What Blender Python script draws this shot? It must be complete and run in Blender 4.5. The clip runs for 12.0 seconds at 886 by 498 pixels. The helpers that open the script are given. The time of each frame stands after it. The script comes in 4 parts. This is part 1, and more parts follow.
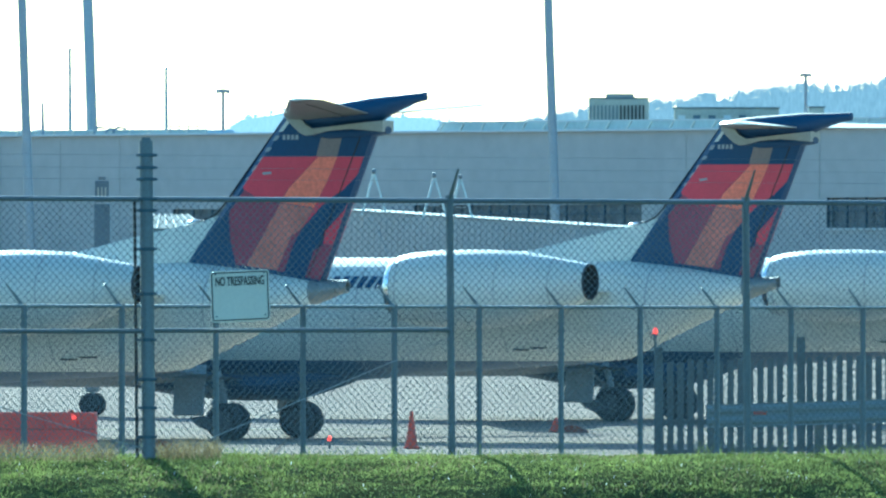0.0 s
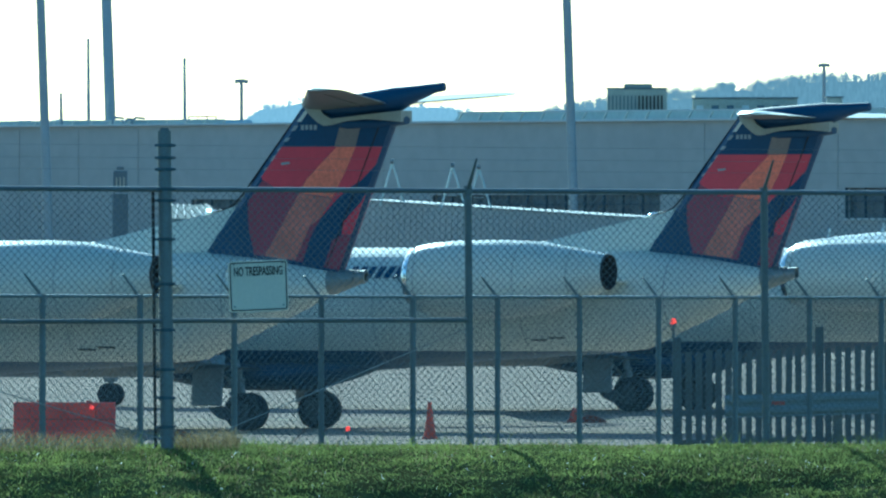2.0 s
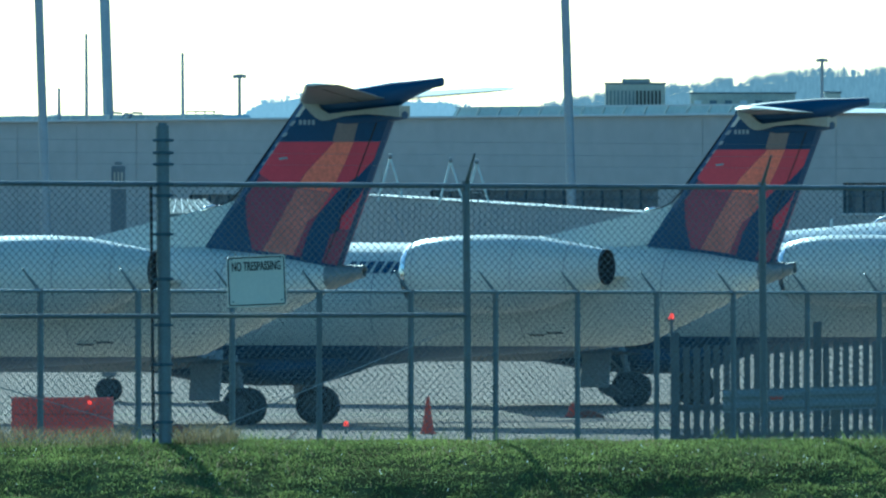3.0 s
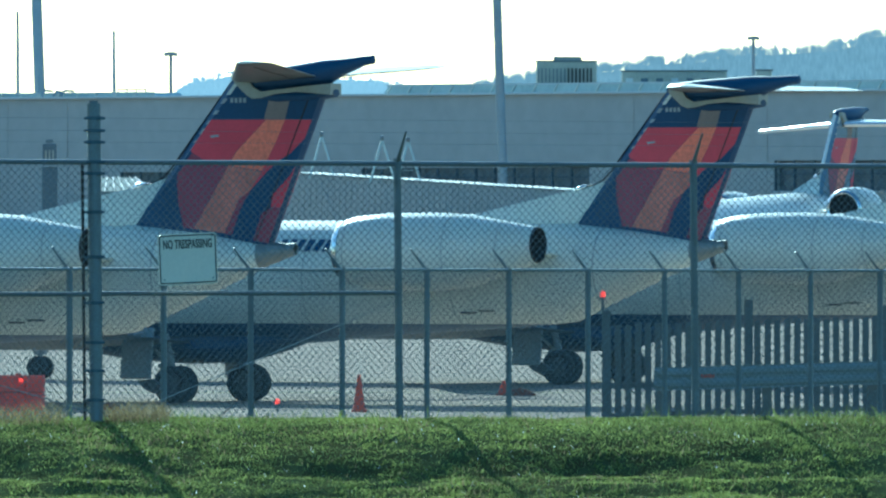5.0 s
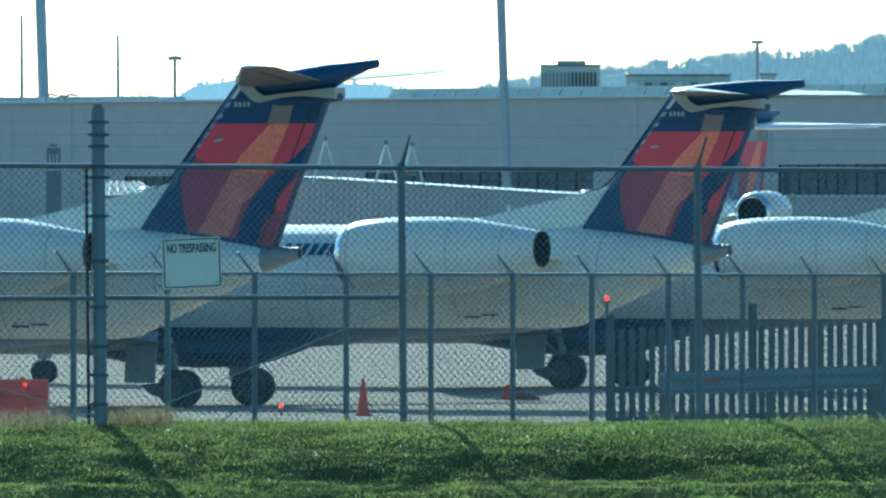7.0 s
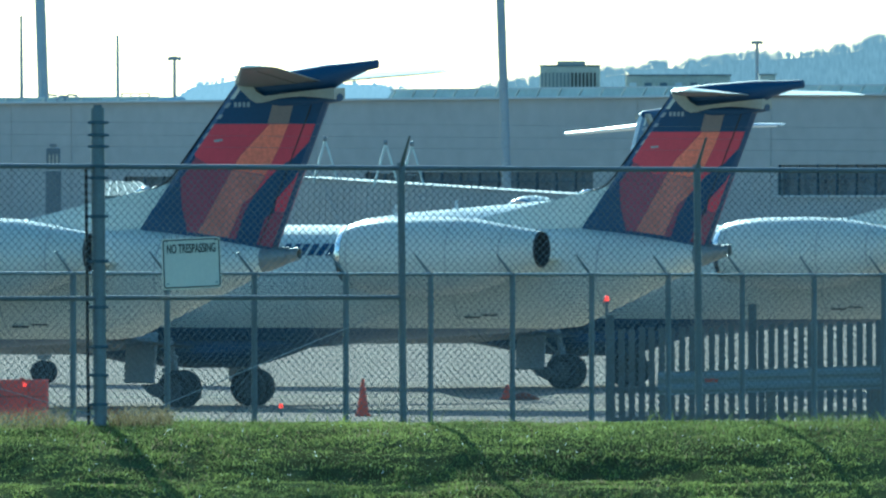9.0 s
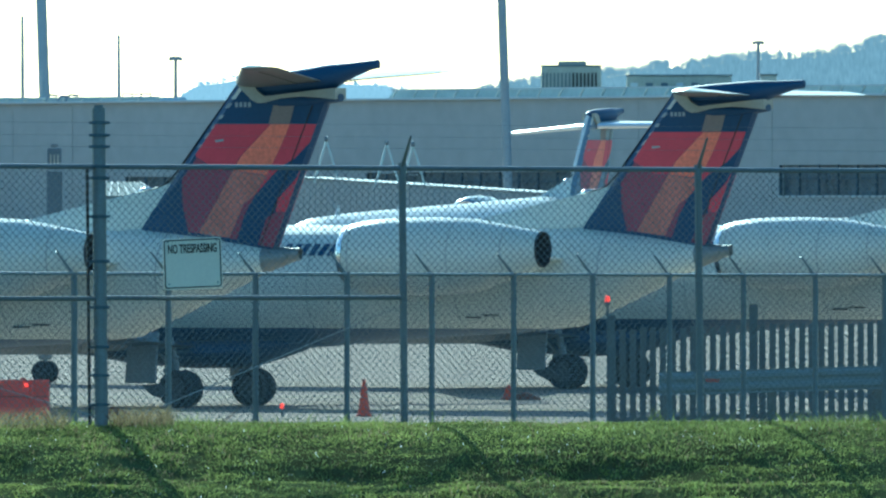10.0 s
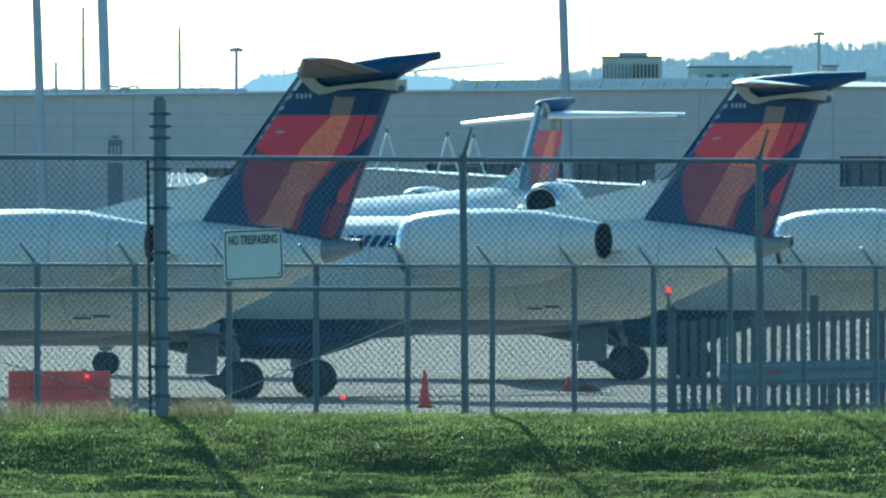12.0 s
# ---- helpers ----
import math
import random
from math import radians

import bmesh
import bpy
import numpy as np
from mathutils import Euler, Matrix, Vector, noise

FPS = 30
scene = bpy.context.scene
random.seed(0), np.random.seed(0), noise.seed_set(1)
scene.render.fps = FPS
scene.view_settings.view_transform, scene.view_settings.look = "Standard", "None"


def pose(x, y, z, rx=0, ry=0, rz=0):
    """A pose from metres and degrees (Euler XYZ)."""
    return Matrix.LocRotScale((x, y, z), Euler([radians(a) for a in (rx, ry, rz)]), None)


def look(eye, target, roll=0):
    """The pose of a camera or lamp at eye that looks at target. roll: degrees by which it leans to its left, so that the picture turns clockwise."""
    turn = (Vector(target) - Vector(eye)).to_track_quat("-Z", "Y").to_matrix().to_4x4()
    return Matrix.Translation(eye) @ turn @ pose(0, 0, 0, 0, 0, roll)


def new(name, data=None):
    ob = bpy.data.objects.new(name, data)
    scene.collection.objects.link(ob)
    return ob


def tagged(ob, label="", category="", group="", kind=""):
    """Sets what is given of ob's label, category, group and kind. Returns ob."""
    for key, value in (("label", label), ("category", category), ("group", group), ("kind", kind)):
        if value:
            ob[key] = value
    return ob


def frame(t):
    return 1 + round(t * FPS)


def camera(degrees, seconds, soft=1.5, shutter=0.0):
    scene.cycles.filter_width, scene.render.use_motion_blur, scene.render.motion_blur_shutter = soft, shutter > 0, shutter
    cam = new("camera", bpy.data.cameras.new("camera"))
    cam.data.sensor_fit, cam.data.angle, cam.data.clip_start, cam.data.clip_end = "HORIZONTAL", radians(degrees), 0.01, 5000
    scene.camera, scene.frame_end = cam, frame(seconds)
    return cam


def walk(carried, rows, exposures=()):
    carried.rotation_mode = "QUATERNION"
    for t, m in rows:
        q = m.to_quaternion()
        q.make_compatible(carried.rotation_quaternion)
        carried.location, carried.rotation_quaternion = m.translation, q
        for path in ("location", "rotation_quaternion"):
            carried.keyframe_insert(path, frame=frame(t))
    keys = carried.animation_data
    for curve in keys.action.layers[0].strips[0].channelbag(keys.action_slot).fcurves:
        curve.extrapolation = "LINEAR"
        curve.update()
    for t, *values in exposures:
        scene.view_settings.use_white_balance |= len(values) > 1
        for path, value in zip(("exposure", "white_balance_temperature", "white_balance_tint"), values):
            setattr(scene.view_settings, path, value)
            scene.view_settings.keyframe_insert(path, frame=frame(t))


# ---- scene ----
# ---- camera: a long lens on the bank, panned by hand ----
cam = camera(3.844, 12.0, soft=2.3)
EYE_Z = 3.67


def aim(turn, tilt):
    return pose(0, 0, EYE_Z, 90 + tilt, 0, turn)


PATH = [
    (0, aim(0.2097, -0.0086)), (0.1, aim(0.1803, -0.0258)), (0.2, aim(0.1803, -0.0258)), (0.3, aim(0.1557, -0.0184)), (0.4, aim(0.1619, -0.0208)),
    (0.5, aim(0.2526, -0.0331)), (0.6, aim(0.2869, -0.0736)), (0.7, aim(0.2686, -0.0576)), (0.8, aim(0.2710, -0.0454)), (0.9, aim(0.2869, -0.0503)),
    (1, aim(0.2918, -0.0478)), (1.1, aim(0.2845, -0.0503)), (1.2, aim(0.2796, -0.0589)), (1.3, aim(0.2906, -0.0503)), (1.5, aim(0.2918, -0.0515)),
    (2, aim(0.2894, -0.0515)), (2.5, aim(0.2869, -0.0503)), (2.7, aim(0.2869, -0.0515)), (3.2, aim(0.2649, -0.1006)), (3.8, aim(0.1766, -0.1987)),
    (4.3, aim(0.0466, -0.2607)), (4.4, aim(-0.0245, -0.2722)), (4.5, aim(-0.0613, -0.2796)), (4.6, aim(-0.0564, -0.2747)),
    (4.7, aim(-0.0674, -0.2698)), (4.8, aim(-0.1018, -0.2305)), (4.9, aim(-0.1422, -0.1937)), (5, aim(-0.0172, -0.1692)),
    (5.1, aim(0.0025, -0.1692)), (5.2, aim(-0.0049, -0.1619)), (5.3, aim(-0.0074, -0.1570)), (5.5, aim(0.0000, -0.1545)), (6, aim(0.0000, -0.1521)),
    (7, aim(0.0000, -0.1516)), (9, aim(-0.0012, -0.1503)), (9.5, aim(-0.0012, -0.1498)), (10, aim(0.0037, -0.1496)), (10.5, aim(0.0000, -0.1440)),
    (10.8, aim(0.0025, -0.1521)), (11, aim(0.0049, -0.1496)), (11.2, aim(0.0368, -0.1545)), (11.4, aim(0.0540, -0.1692)),
    (11.5, aim(0.0699, -0.1717)), (11.7, aim(0.0858, -0.1729)), (11.8, aim(0.1275, -0.1839)), (12, aim(0.2673, -0.1876))]
LIGHT = [(0.0, 1.03, 4440, -21), (0.5, 0.73, 4440, -21), (1.0, 0.55, 4390, -24), (1.5, 0.46, 4290, -24), (2.0, 0.28, 4240, -24), (2.7, 0.26, 4240, -24), (4.5, 0.31, 4270, -24), (5.0, 0.52, 4390, -23),
         (5.5, 0.51, 4440, -23), (9.0, 0.54, 4490, -23), (12.0, 0.58, 4540, -21)]
walk(cam, PATH, LIGHT)

# ---- world and sun: low winter sun behind the apron ----
SUN_EL, SUN_AZ = 24.0, -12.5          # degrees above the horizon; degrees left of the view axis
world = bpy.data.worlds.new("sky")
scene.world = world
world.use_nodes = True
wn = world.node_tree.nodes
sky = wn.new("ShaderNodeTexSky")
sky.sky_type = "NISHITA"
sky.sun_disc = False
sky.sun_elevation = radians(SUN_EL)
sky.sun_rotation = radians(SUN_AZ)
sky.air_density, sky.dust_density, sky.ozone_density = 1.0, 1.1, 2.2
wn["Background"].inputs["Strength"].default_value = 0.115
world.node_tree.links.new(sky.outputs[0], wn["Background"].inputs["Color"])
sun = new("sun", bpy.data.lights.new("sun", "SUN"))
sun.data.energy, sun.data.angle, sun.data.color = 4.8, radians(0.38), (1.0, 0.89, 0.73)
sun.matrix_world = look((math.tan(radians(SUN_AZ)) * 300, 300, math.tan(radians(SUN_EL)) * 300), (0, 0, 0))


# ---- materials ----
def material(name, colour, rough=0.6, metal=0.0, var=0.12, scale=3.0, fine=40.0, bump=0.0, spec=0.5, second=None, coat=0.0):
    """A principled material whose colour drifts at two scales, with optional fine relief."""
    m = bpy.data.materials.new(name)
    m.use_nodes = True
    nt = m.node_tree
    n, l = nt.nodes, nt.links
    b = n["Principled BSDF"]
    tc = n.new("ShaderNodeTexCoord")
    big, small = n.new("ShaderNodeTexNoise"), n.new("ShaderNodeTexNoise")
    big.inputs["Scale"].default_value, small.inputs["Scale"].default_value = scale, fine
    big.inputs["Detail"].default_value = 4
    for t in (big, small):
        l.new(tc.outputs["Object"], t.inputs["Vector"])
    add = n.new("ShaderNodeMath")
    add.operation = "ADD"
    l.new(big.outputs["Fac"], add.inputs[0])
    l.new(small.outputs["Fac"], add.inputs[1])
    half = n.new("ShaderNodeMapRange")
    half.inputs["From Min"].default_value, half.inputs["From Max"].default_value = 0.65, 1.35
    l.new(add.outputs[0], half.inputs["Value"])
    mix = n.new("ShaderNodeMix")
    mix.data_type = "RGBA"
    lo = second or tuple(c * (1 - var) for c in colour)
    hi = tuple(min(1, c * (1 + var)) for c in colour)
    mix.inputs["A"].default_value, mix.inputs["B"].default_value = (*lo, 1), (*hi, 1)
    l.new(half.outputs[0], mix.inputs["Factor"])
    l.new(mix.outputs["Result"], b.inputs["Base Color"])
    rr = n.new("ShaderNodeMapRange")
    rr.inputs["To Min"].default_value, rr.inputs["To Max"].default_value = max(0.02, rough - 0.08), min(1, rough + 0.08)
    l.new(big.outputs["Fac"], rr.inputs["Value"])
    l.new(rr.outputs[0], b.inputs["Roughness"])
    b.inputs["Metallic"].default_value = metal
    b.inputs["Specular IOR Level"].default_value = spec
    b.inputs["Coat Weight"].default_value = coat
    if bump:
        bp = n.new("ShaderNodeBump")
        bp.inputs["Strength"].default_value = bump
        bp.inputs["Distance"].default_value = 0.02
        l.new(small.outputs["Fac"], bp.inputs["Height"])
        l.new(bp.outputs[0], b.inputs["Normal"])
    return m


def two_tone(name, upper, lower, z):
    """White aircraft paint with a painted belly below the height z of the airframe."""
    m = material(name, upper, 0.32, 0, 0.05, 0.7, 9.0, spec=0.5)
    nt = m.node_tree
    n, l = nt.nodes, nt.links
    b = n["Principled BSDF"]
    top = b.inputs["Base Color"].links[0].from_socket
    tc, sep, cmp, mix = (n.new("ShaderNode" + k) for k in ("TexCoord", "SeparateXYZ", "Math", "Mix"))
    cmp.operation = "GREATER_THAN"
    cmp.inputs[1].default_value = z
    mix.data_type = "RGBA"
    mix.inputs["A"].default_value = (*lower, 1)
    l.new(tc.outputs["Object"], sep.inputs[0])
    l.new(sep.outputs["Z"], cmp.inputs[0])
    l.new(cmp.outputs[0], mix.inputs["Factor"])
    l.new(top, mix.inputs["B"])
    l.new(mix.outputs["Result"], b.inputs["Base Color"])
    return m


WHITE = (0.67, 0.67, 0.59)
NAVY = (0.016, 0.05, 0.12)
M_HULL = two_tone("hull_paint", WHITE, NAVY, 1.46)
M_WHITE = material("white_paint", WHITE, 0.32, 0, 0.05, 0.8, 12)
# Brighter copy of the white puts sunlight into the taxiing jet's tail.
M_WHITE_LIT = material("white_brightened_for_sun", (0.78, 0.78, 0.74), 0.27, 0, 0.05, 0.8, 12)
M_NAVY = material("navy_paint", NAVY, 0.55, 0, 0.15, 1.5, 20)
M_RED = material("red_paint", (0.54, 0.045, 0.08), 0.4, 0, 0.1, 1.5, 20)
M_DARKRED = material("dark_red_paint", (0.23, 0.045, 0.082), 0.4, 0, 0.1, 1.5, 20)
M_ORANGE = material("copper_paint", (0.8, 0.2, 0.115), 0.4, 0, 0.24, 1.1, 14)
M_COPPER = material("dull_copper_paint", (0.5, 0.175, 0.13), 0.42, 0, 0.3, 1.1, 14)
M_TAN = material("tan_paint", (0.22, 0.17, 0.15), 0.4, 0, 0.12, 1.5, 20)
M_STEEL = material("bare_metal", (0.27, 0.275, 0.265), 0.5, 0.5, 0.2, 6, 40)
M_CHROME = material("polished_lip", (0.8, 0.8, 0.8), 0.15, 1.0, 0.05, 6, 40)
M_BRIGHT = material("sunlit_bare_metal", (0.85, 0.85, 0.84), 0.36, 1.0, 0.04, 6, 40)
M_SOOT = material("sooty_inside", (0.03, 0.03, 0.032), 0.7, 0, 0.3, 6, 40)
M_TYRE = material("tyre_rubber", (0.025, 0.025, 0.027), 0.8, 0, 0.3, 6, 50, bump=0.2)
M_GEAR = material("gear_grey", (0.33, 0.34, 0.34), 0.5, 0, 0.15, 6, 40)
M_UNDER = material("beige_sealant", (0.38, 0.365, 0.3), 0.55, 0, 0.12, 3, 20)
M_GALV = material("galvanised_steel", (0.19, 0.21, 0.225), 0.5, 0.35, 0.2, 5, 60)
M_WIRE = material("galvanised_wire", (0.21, 0.225, 0.235), 0.45, 0.5, 0.2, 8, 60)
M_CONCRETE = material("apron_concrete", (0.49, 0.395, 0.315), 0.95, 0, 0.3, 1.1, 2.5, bump=0.2, spec=0.02)
M_SIGN = material("sign_white", (0.80, 0.74, 0.62), 0.45, 0, 0.05, 4, 30)
M_BLACK = material("black_paint", (0.02, 0.02, 0.022), 0.5, 0, 0.2, 8, 40)
M_CONE = material("safety_orange", (0.66, 0.10, 0.045), 0.5, 0, 0.12, 6, 40)
M_BARRIER = material("barrier_plastic", (0.74, 0.10, 0.075), 0.5, 0, 0.18, 2.5, 30)
M_WOOD = material("weathered_boards", (0.17, 0.17, 0.165), 0.85, 0, 0.3, 4, 60, bump=0.4)
M_WALL = material("terminal_panel", (0.43, 0.43, 0.415), 0.7, 0, 0.09, 0.15, 1.5)
M_JOINT = material("panel_joint_grey", (0.405, 0.405, 0.39), 0.7, 0, 0.08, 0.2, 2)
M_CHOCK = material("worn_orange_rubber", (0.2, 0.07, 0.045), 0.7, 0, 0.3, 6, 40)
M_ROOF = material("roof_sheet", (0.55, 0.58, 0.58), 0.4, 0, 0.1, 0.3, 4)
M_GLASS = material("dark_window_glass", (0.12, 0.145, 0.17), 0.3, 0, 0.3, 0.5, 4)
M_SKYLIGHT = material("skylight_glass", (0.52, 0.6, 0.59), 0.25, 0, 0.1, 0.5, 4)
M_PANE = material("dusty_roof_glass", (0.17, 0.205, 0.21), 0.8, 0, 0.3, 1.5, 8, spec=0.08)
M_BRIDGE = material("corrugated_siding", (0.39, 0.41, 0.41), 0.55, 0, 0.1, 0.5, 6)
M_HVAC = material("rooftop_unit_grey", (0.40, 0.395, 0.33), 0.6, 0, 0.15, 1.5, 12)
M_MAST = material("mast_steel", (0.30, 0.34, 0.38), 0.5, 0.4, 0.12, 1.5, 12)
M_BEAM = material("dull_zinc_beam", (0.36, 0.37, 0.37), 0.85, 0.0, 0.12, 1.5, 25)
M_YELLOW = material("marking_paint", (0.62, 0.55, 0.3), 0.7, 0, 0.15, 1, 20)
M_SOIL = material("turf", (0.08, 0.095, 0.04), 1.0, 0, 0.35, 0.5, 6, bump=0.3, spec=0.0, second=(0.08, 0.07, 0.03))


def leafy(name, a, b, share):
    """Blades that let light through: a diffuse and a translucent side in one, mottled in patches and from blade to blade."""
    m = material(name, a, 0.5, 0, 0.3, 0.6, 6, spec=0.12, second=b)
    n, l = m.node_tree.nodes, m.node_tree.links
    p = n["Principled BSDF"]
    tr, mx = n.new("ShaderNodeBsdfTranslucent"), n.new("ShaderNodeMixShader")
    mx.inputs[0].default_value = share
    geo, rng_, sc = n.new("ShaderNodeNewGeometry"), n.new("ShaderNodeMapRange"), n.new("ShaderNodeVectorMath")
    rng_.inputs["To Min"].default_value, rng_.inputs["To Max"].default_value = 0.45, 1.5
    sc.operation = "SCALE"
    l.new(geo.outputs["Random Per Island"], rng_.inputs["Value"])
    l.new(p.inputs["Base Color"].links[0].from_socket, sc.inputs[0])
    l.new(rng_.outputs[0], sc.inputs["Scale"])
    l.new(sc.outputs[0], p.inputs["Base Color"])
    l.new(sc.outputs[0], tr.inputs["Color"])
    l.new(p.outputs[0], mx.inputs[1])
    l.new(tr.outputs[0], mx.inputs[2])
    l.new(mx.outputs[0], n["Material Output"].inputs["Surface"])
    return m


M_BLADE = leafy("grass_blades", (0.29, 0.32, 0.085), (0.125, 0.15, 0.06), 0.5)
M_TUFT = leafy("coarse_grass", (0.17, 0.21, 0.06), (0.09, 0.12, 0.045), 0.45)
M_SEED = leafy("dry_grass", (0.30, 0.24, 0.13), (0.22, 0.17, 0.09), 0.4)
# Tan darkened to carry the shade under the tailplane.
M_STAB_SHADE = material("tailplane_underside_shade", (0.14, 0.14, 0.125), 0.45, 0, 0.25, 1.5, 15)
# Navy lightened to paint in the sky's sheen on the taxiing fin.
M_NAVY_SHEEN = material("navy_with_painted_sheen", (0.2, 0.25, 0.32), 0.25, 0, 0.15, 1.5, 20, spec=0.8)
# Near-white translucent colour stands in for dew glints.
M_GLINT = leafy("painted_dew_glint", (0.85, 0.84, 0.78), (0.7, 0.7, 0.62), 0.8)
M_DOOR = material("dark_door_paint", (0.075, 0.105, 0.135), 0.6, 0, 0.2, 1.5, 12)
M_DOORWAY = material("faded_blue_door", (0.115, 0.145, 0.175), 0.6, 0, 0.2, 1.5, 12)
# Grey darkened to hold the shade on wings, rims and brakes.
M_SHADED_GREY = material("shaded_grey", (0.085, 0.09, 0.1), 0.45, 0, 0.12, 1.5, 15)


def glow(name, colour, strength):
    m = material(name, colour, 0.4)
    b = m.node_tree.nodes["Principled BSDF"]
    b.inputs["Emission Color"].default_value = (*colour, 1)
    b.inputs["Emission Strength"].default_value = strength
    return m


M_BEACON = glow("red_beacon", (1.0, 0.05, 0.03), 1.6)


# ---- mesh helpers ----
def part(name, bm, mat, parent=None, label="", smooth=True):
    me = bpy.data.meshes.new(name)
    bmesh.ops.recalc_face_normals(bm, faces=bm.faces)
    bm.to_mesh(me)
    bm.free()
    me.materials.append(mat)
    if smooth:
        me.set_sharp_from_angle(angle=radians(35))
        for p in me.polygons:
            p.use_smooth = True
    ob = new(name, me)
    if parent:
        ob.parent = parent
    if label:
        tagged(ob, label)
    return ob


def thing(name, m, label, category, group="", kind=""):
    ob = new(name)
    ob.matrix_basis = m
    return tagged(ob, label, category, group, kind)


def add_box(bm, c, s, bevel=0.0, turn=None):
    r = bmesh.ops.create_cube(bm, size=1.0)
    vs = r["verts"]
    bmesh.ops.scale(bm, vec=s, verts=vs)
    if bevel:
        es = list({e for v in vs for e in v.link_edges})
        out = bmesh.ops.bevel(bm, geom=es, offset=bevel, segments=1, affect="EDGES", profile=0.5)
        vs = list({v for f in out["faces"] for v in f.verts} | {v for v in vs if v.is_valid})
    if turn:
        bmesh.ops.transform(bm, matrix=turn, verts=vs)
    bmesh.ops.translate(bm, vec=c, verts=vs)
    return bm


def box(c, s, bevel=0.0, turn=None):
    return add_box(bmesh.new(), c, s, bevel, turn)


def add_loft(bm, rings, cap=True, closed=True):
    rows = [[bm.verts.new(p) for p in r] for r in rings]
    for a, b in zip(rows, rows[1:]):
        k = len(a)
        for i in range(k if closed else k - 1):
            bm.faces.new((a[i], a[(i + 1) % k], b[(i + 1) % k], b[i]))
    if cap:
        bm.faces.new(rows[0][::-1])
        bm.faces.new(rows[-1])
    return bm


def add_bar(bm, a, b, r, n=6, r2=None):
    """A round bar from a to b."""
    a, b = Vector(a), Vector(b)
    d = (b - a).normalized()
    s = d.orthogonal().normalized()
    t = d.cross(s)
    r2 = r if r2 is None else r2
    ring = lambda c, q: [c + q * (math.cos(2 * math.pi * i / n) * s + math.sin(2 * math.pi * i / n) * t) for i in range(n)]
    return add_loft(bm, [ring(a, r), ring(b, r2)])


def bar(a, b, r, n=8, r2=None):
    return add_bar(bmesh.new(), a, b, r, n, r2)


def ring_x(x, yc, zc, ry, rz, n=32):
    return [(x, yc + ry * math.cos(2 * math.pi * i / n), zc + rz * math.sin(2 * math.pi * i / n)) for i in range(n)]


def add_prism(bm, poly, y0, y1):
    """A slab over a polygon in x and z, from y0 to y1."""
    a = [bm.verts.new((x, y0, z)) for x, z in poly]
    b = [bm.verts.new((x, y1, z)) for x, z in poly]
    k = len(poly)
    for i in range(k):
        bm.faces.new((a[i], a[(i + 1) % k], b[(i + 1) % k], b[i]))
    bm.faces.new(a[::-1])
    bm.faces.new(b)
    return bm


# ---- aircraft: x forward from the end of the tail cone, y to the left wing, z up from the apron ----
def fin_outline(k):
    return [(k * u, k * z) for u, z in ((3.3, 3.3), (2.54, 4.24), (1.22, 6.0), (-0.6, 5.72), (-0.44, 5.3), (0.49, 3.0))]


def nacelle_rings(k, y, prof, n=32):
    e, y, up, girth, long = y
    return [[(k * (7.3 + (x - 7.3) * long + e), k * (y + girth * r * math.cos(2 * math.pi * i / n)), k * (z + up + girth * r * math.sin(2 * math.pi * i / n))) for i in range(n)]
            for x, z, r in prof]


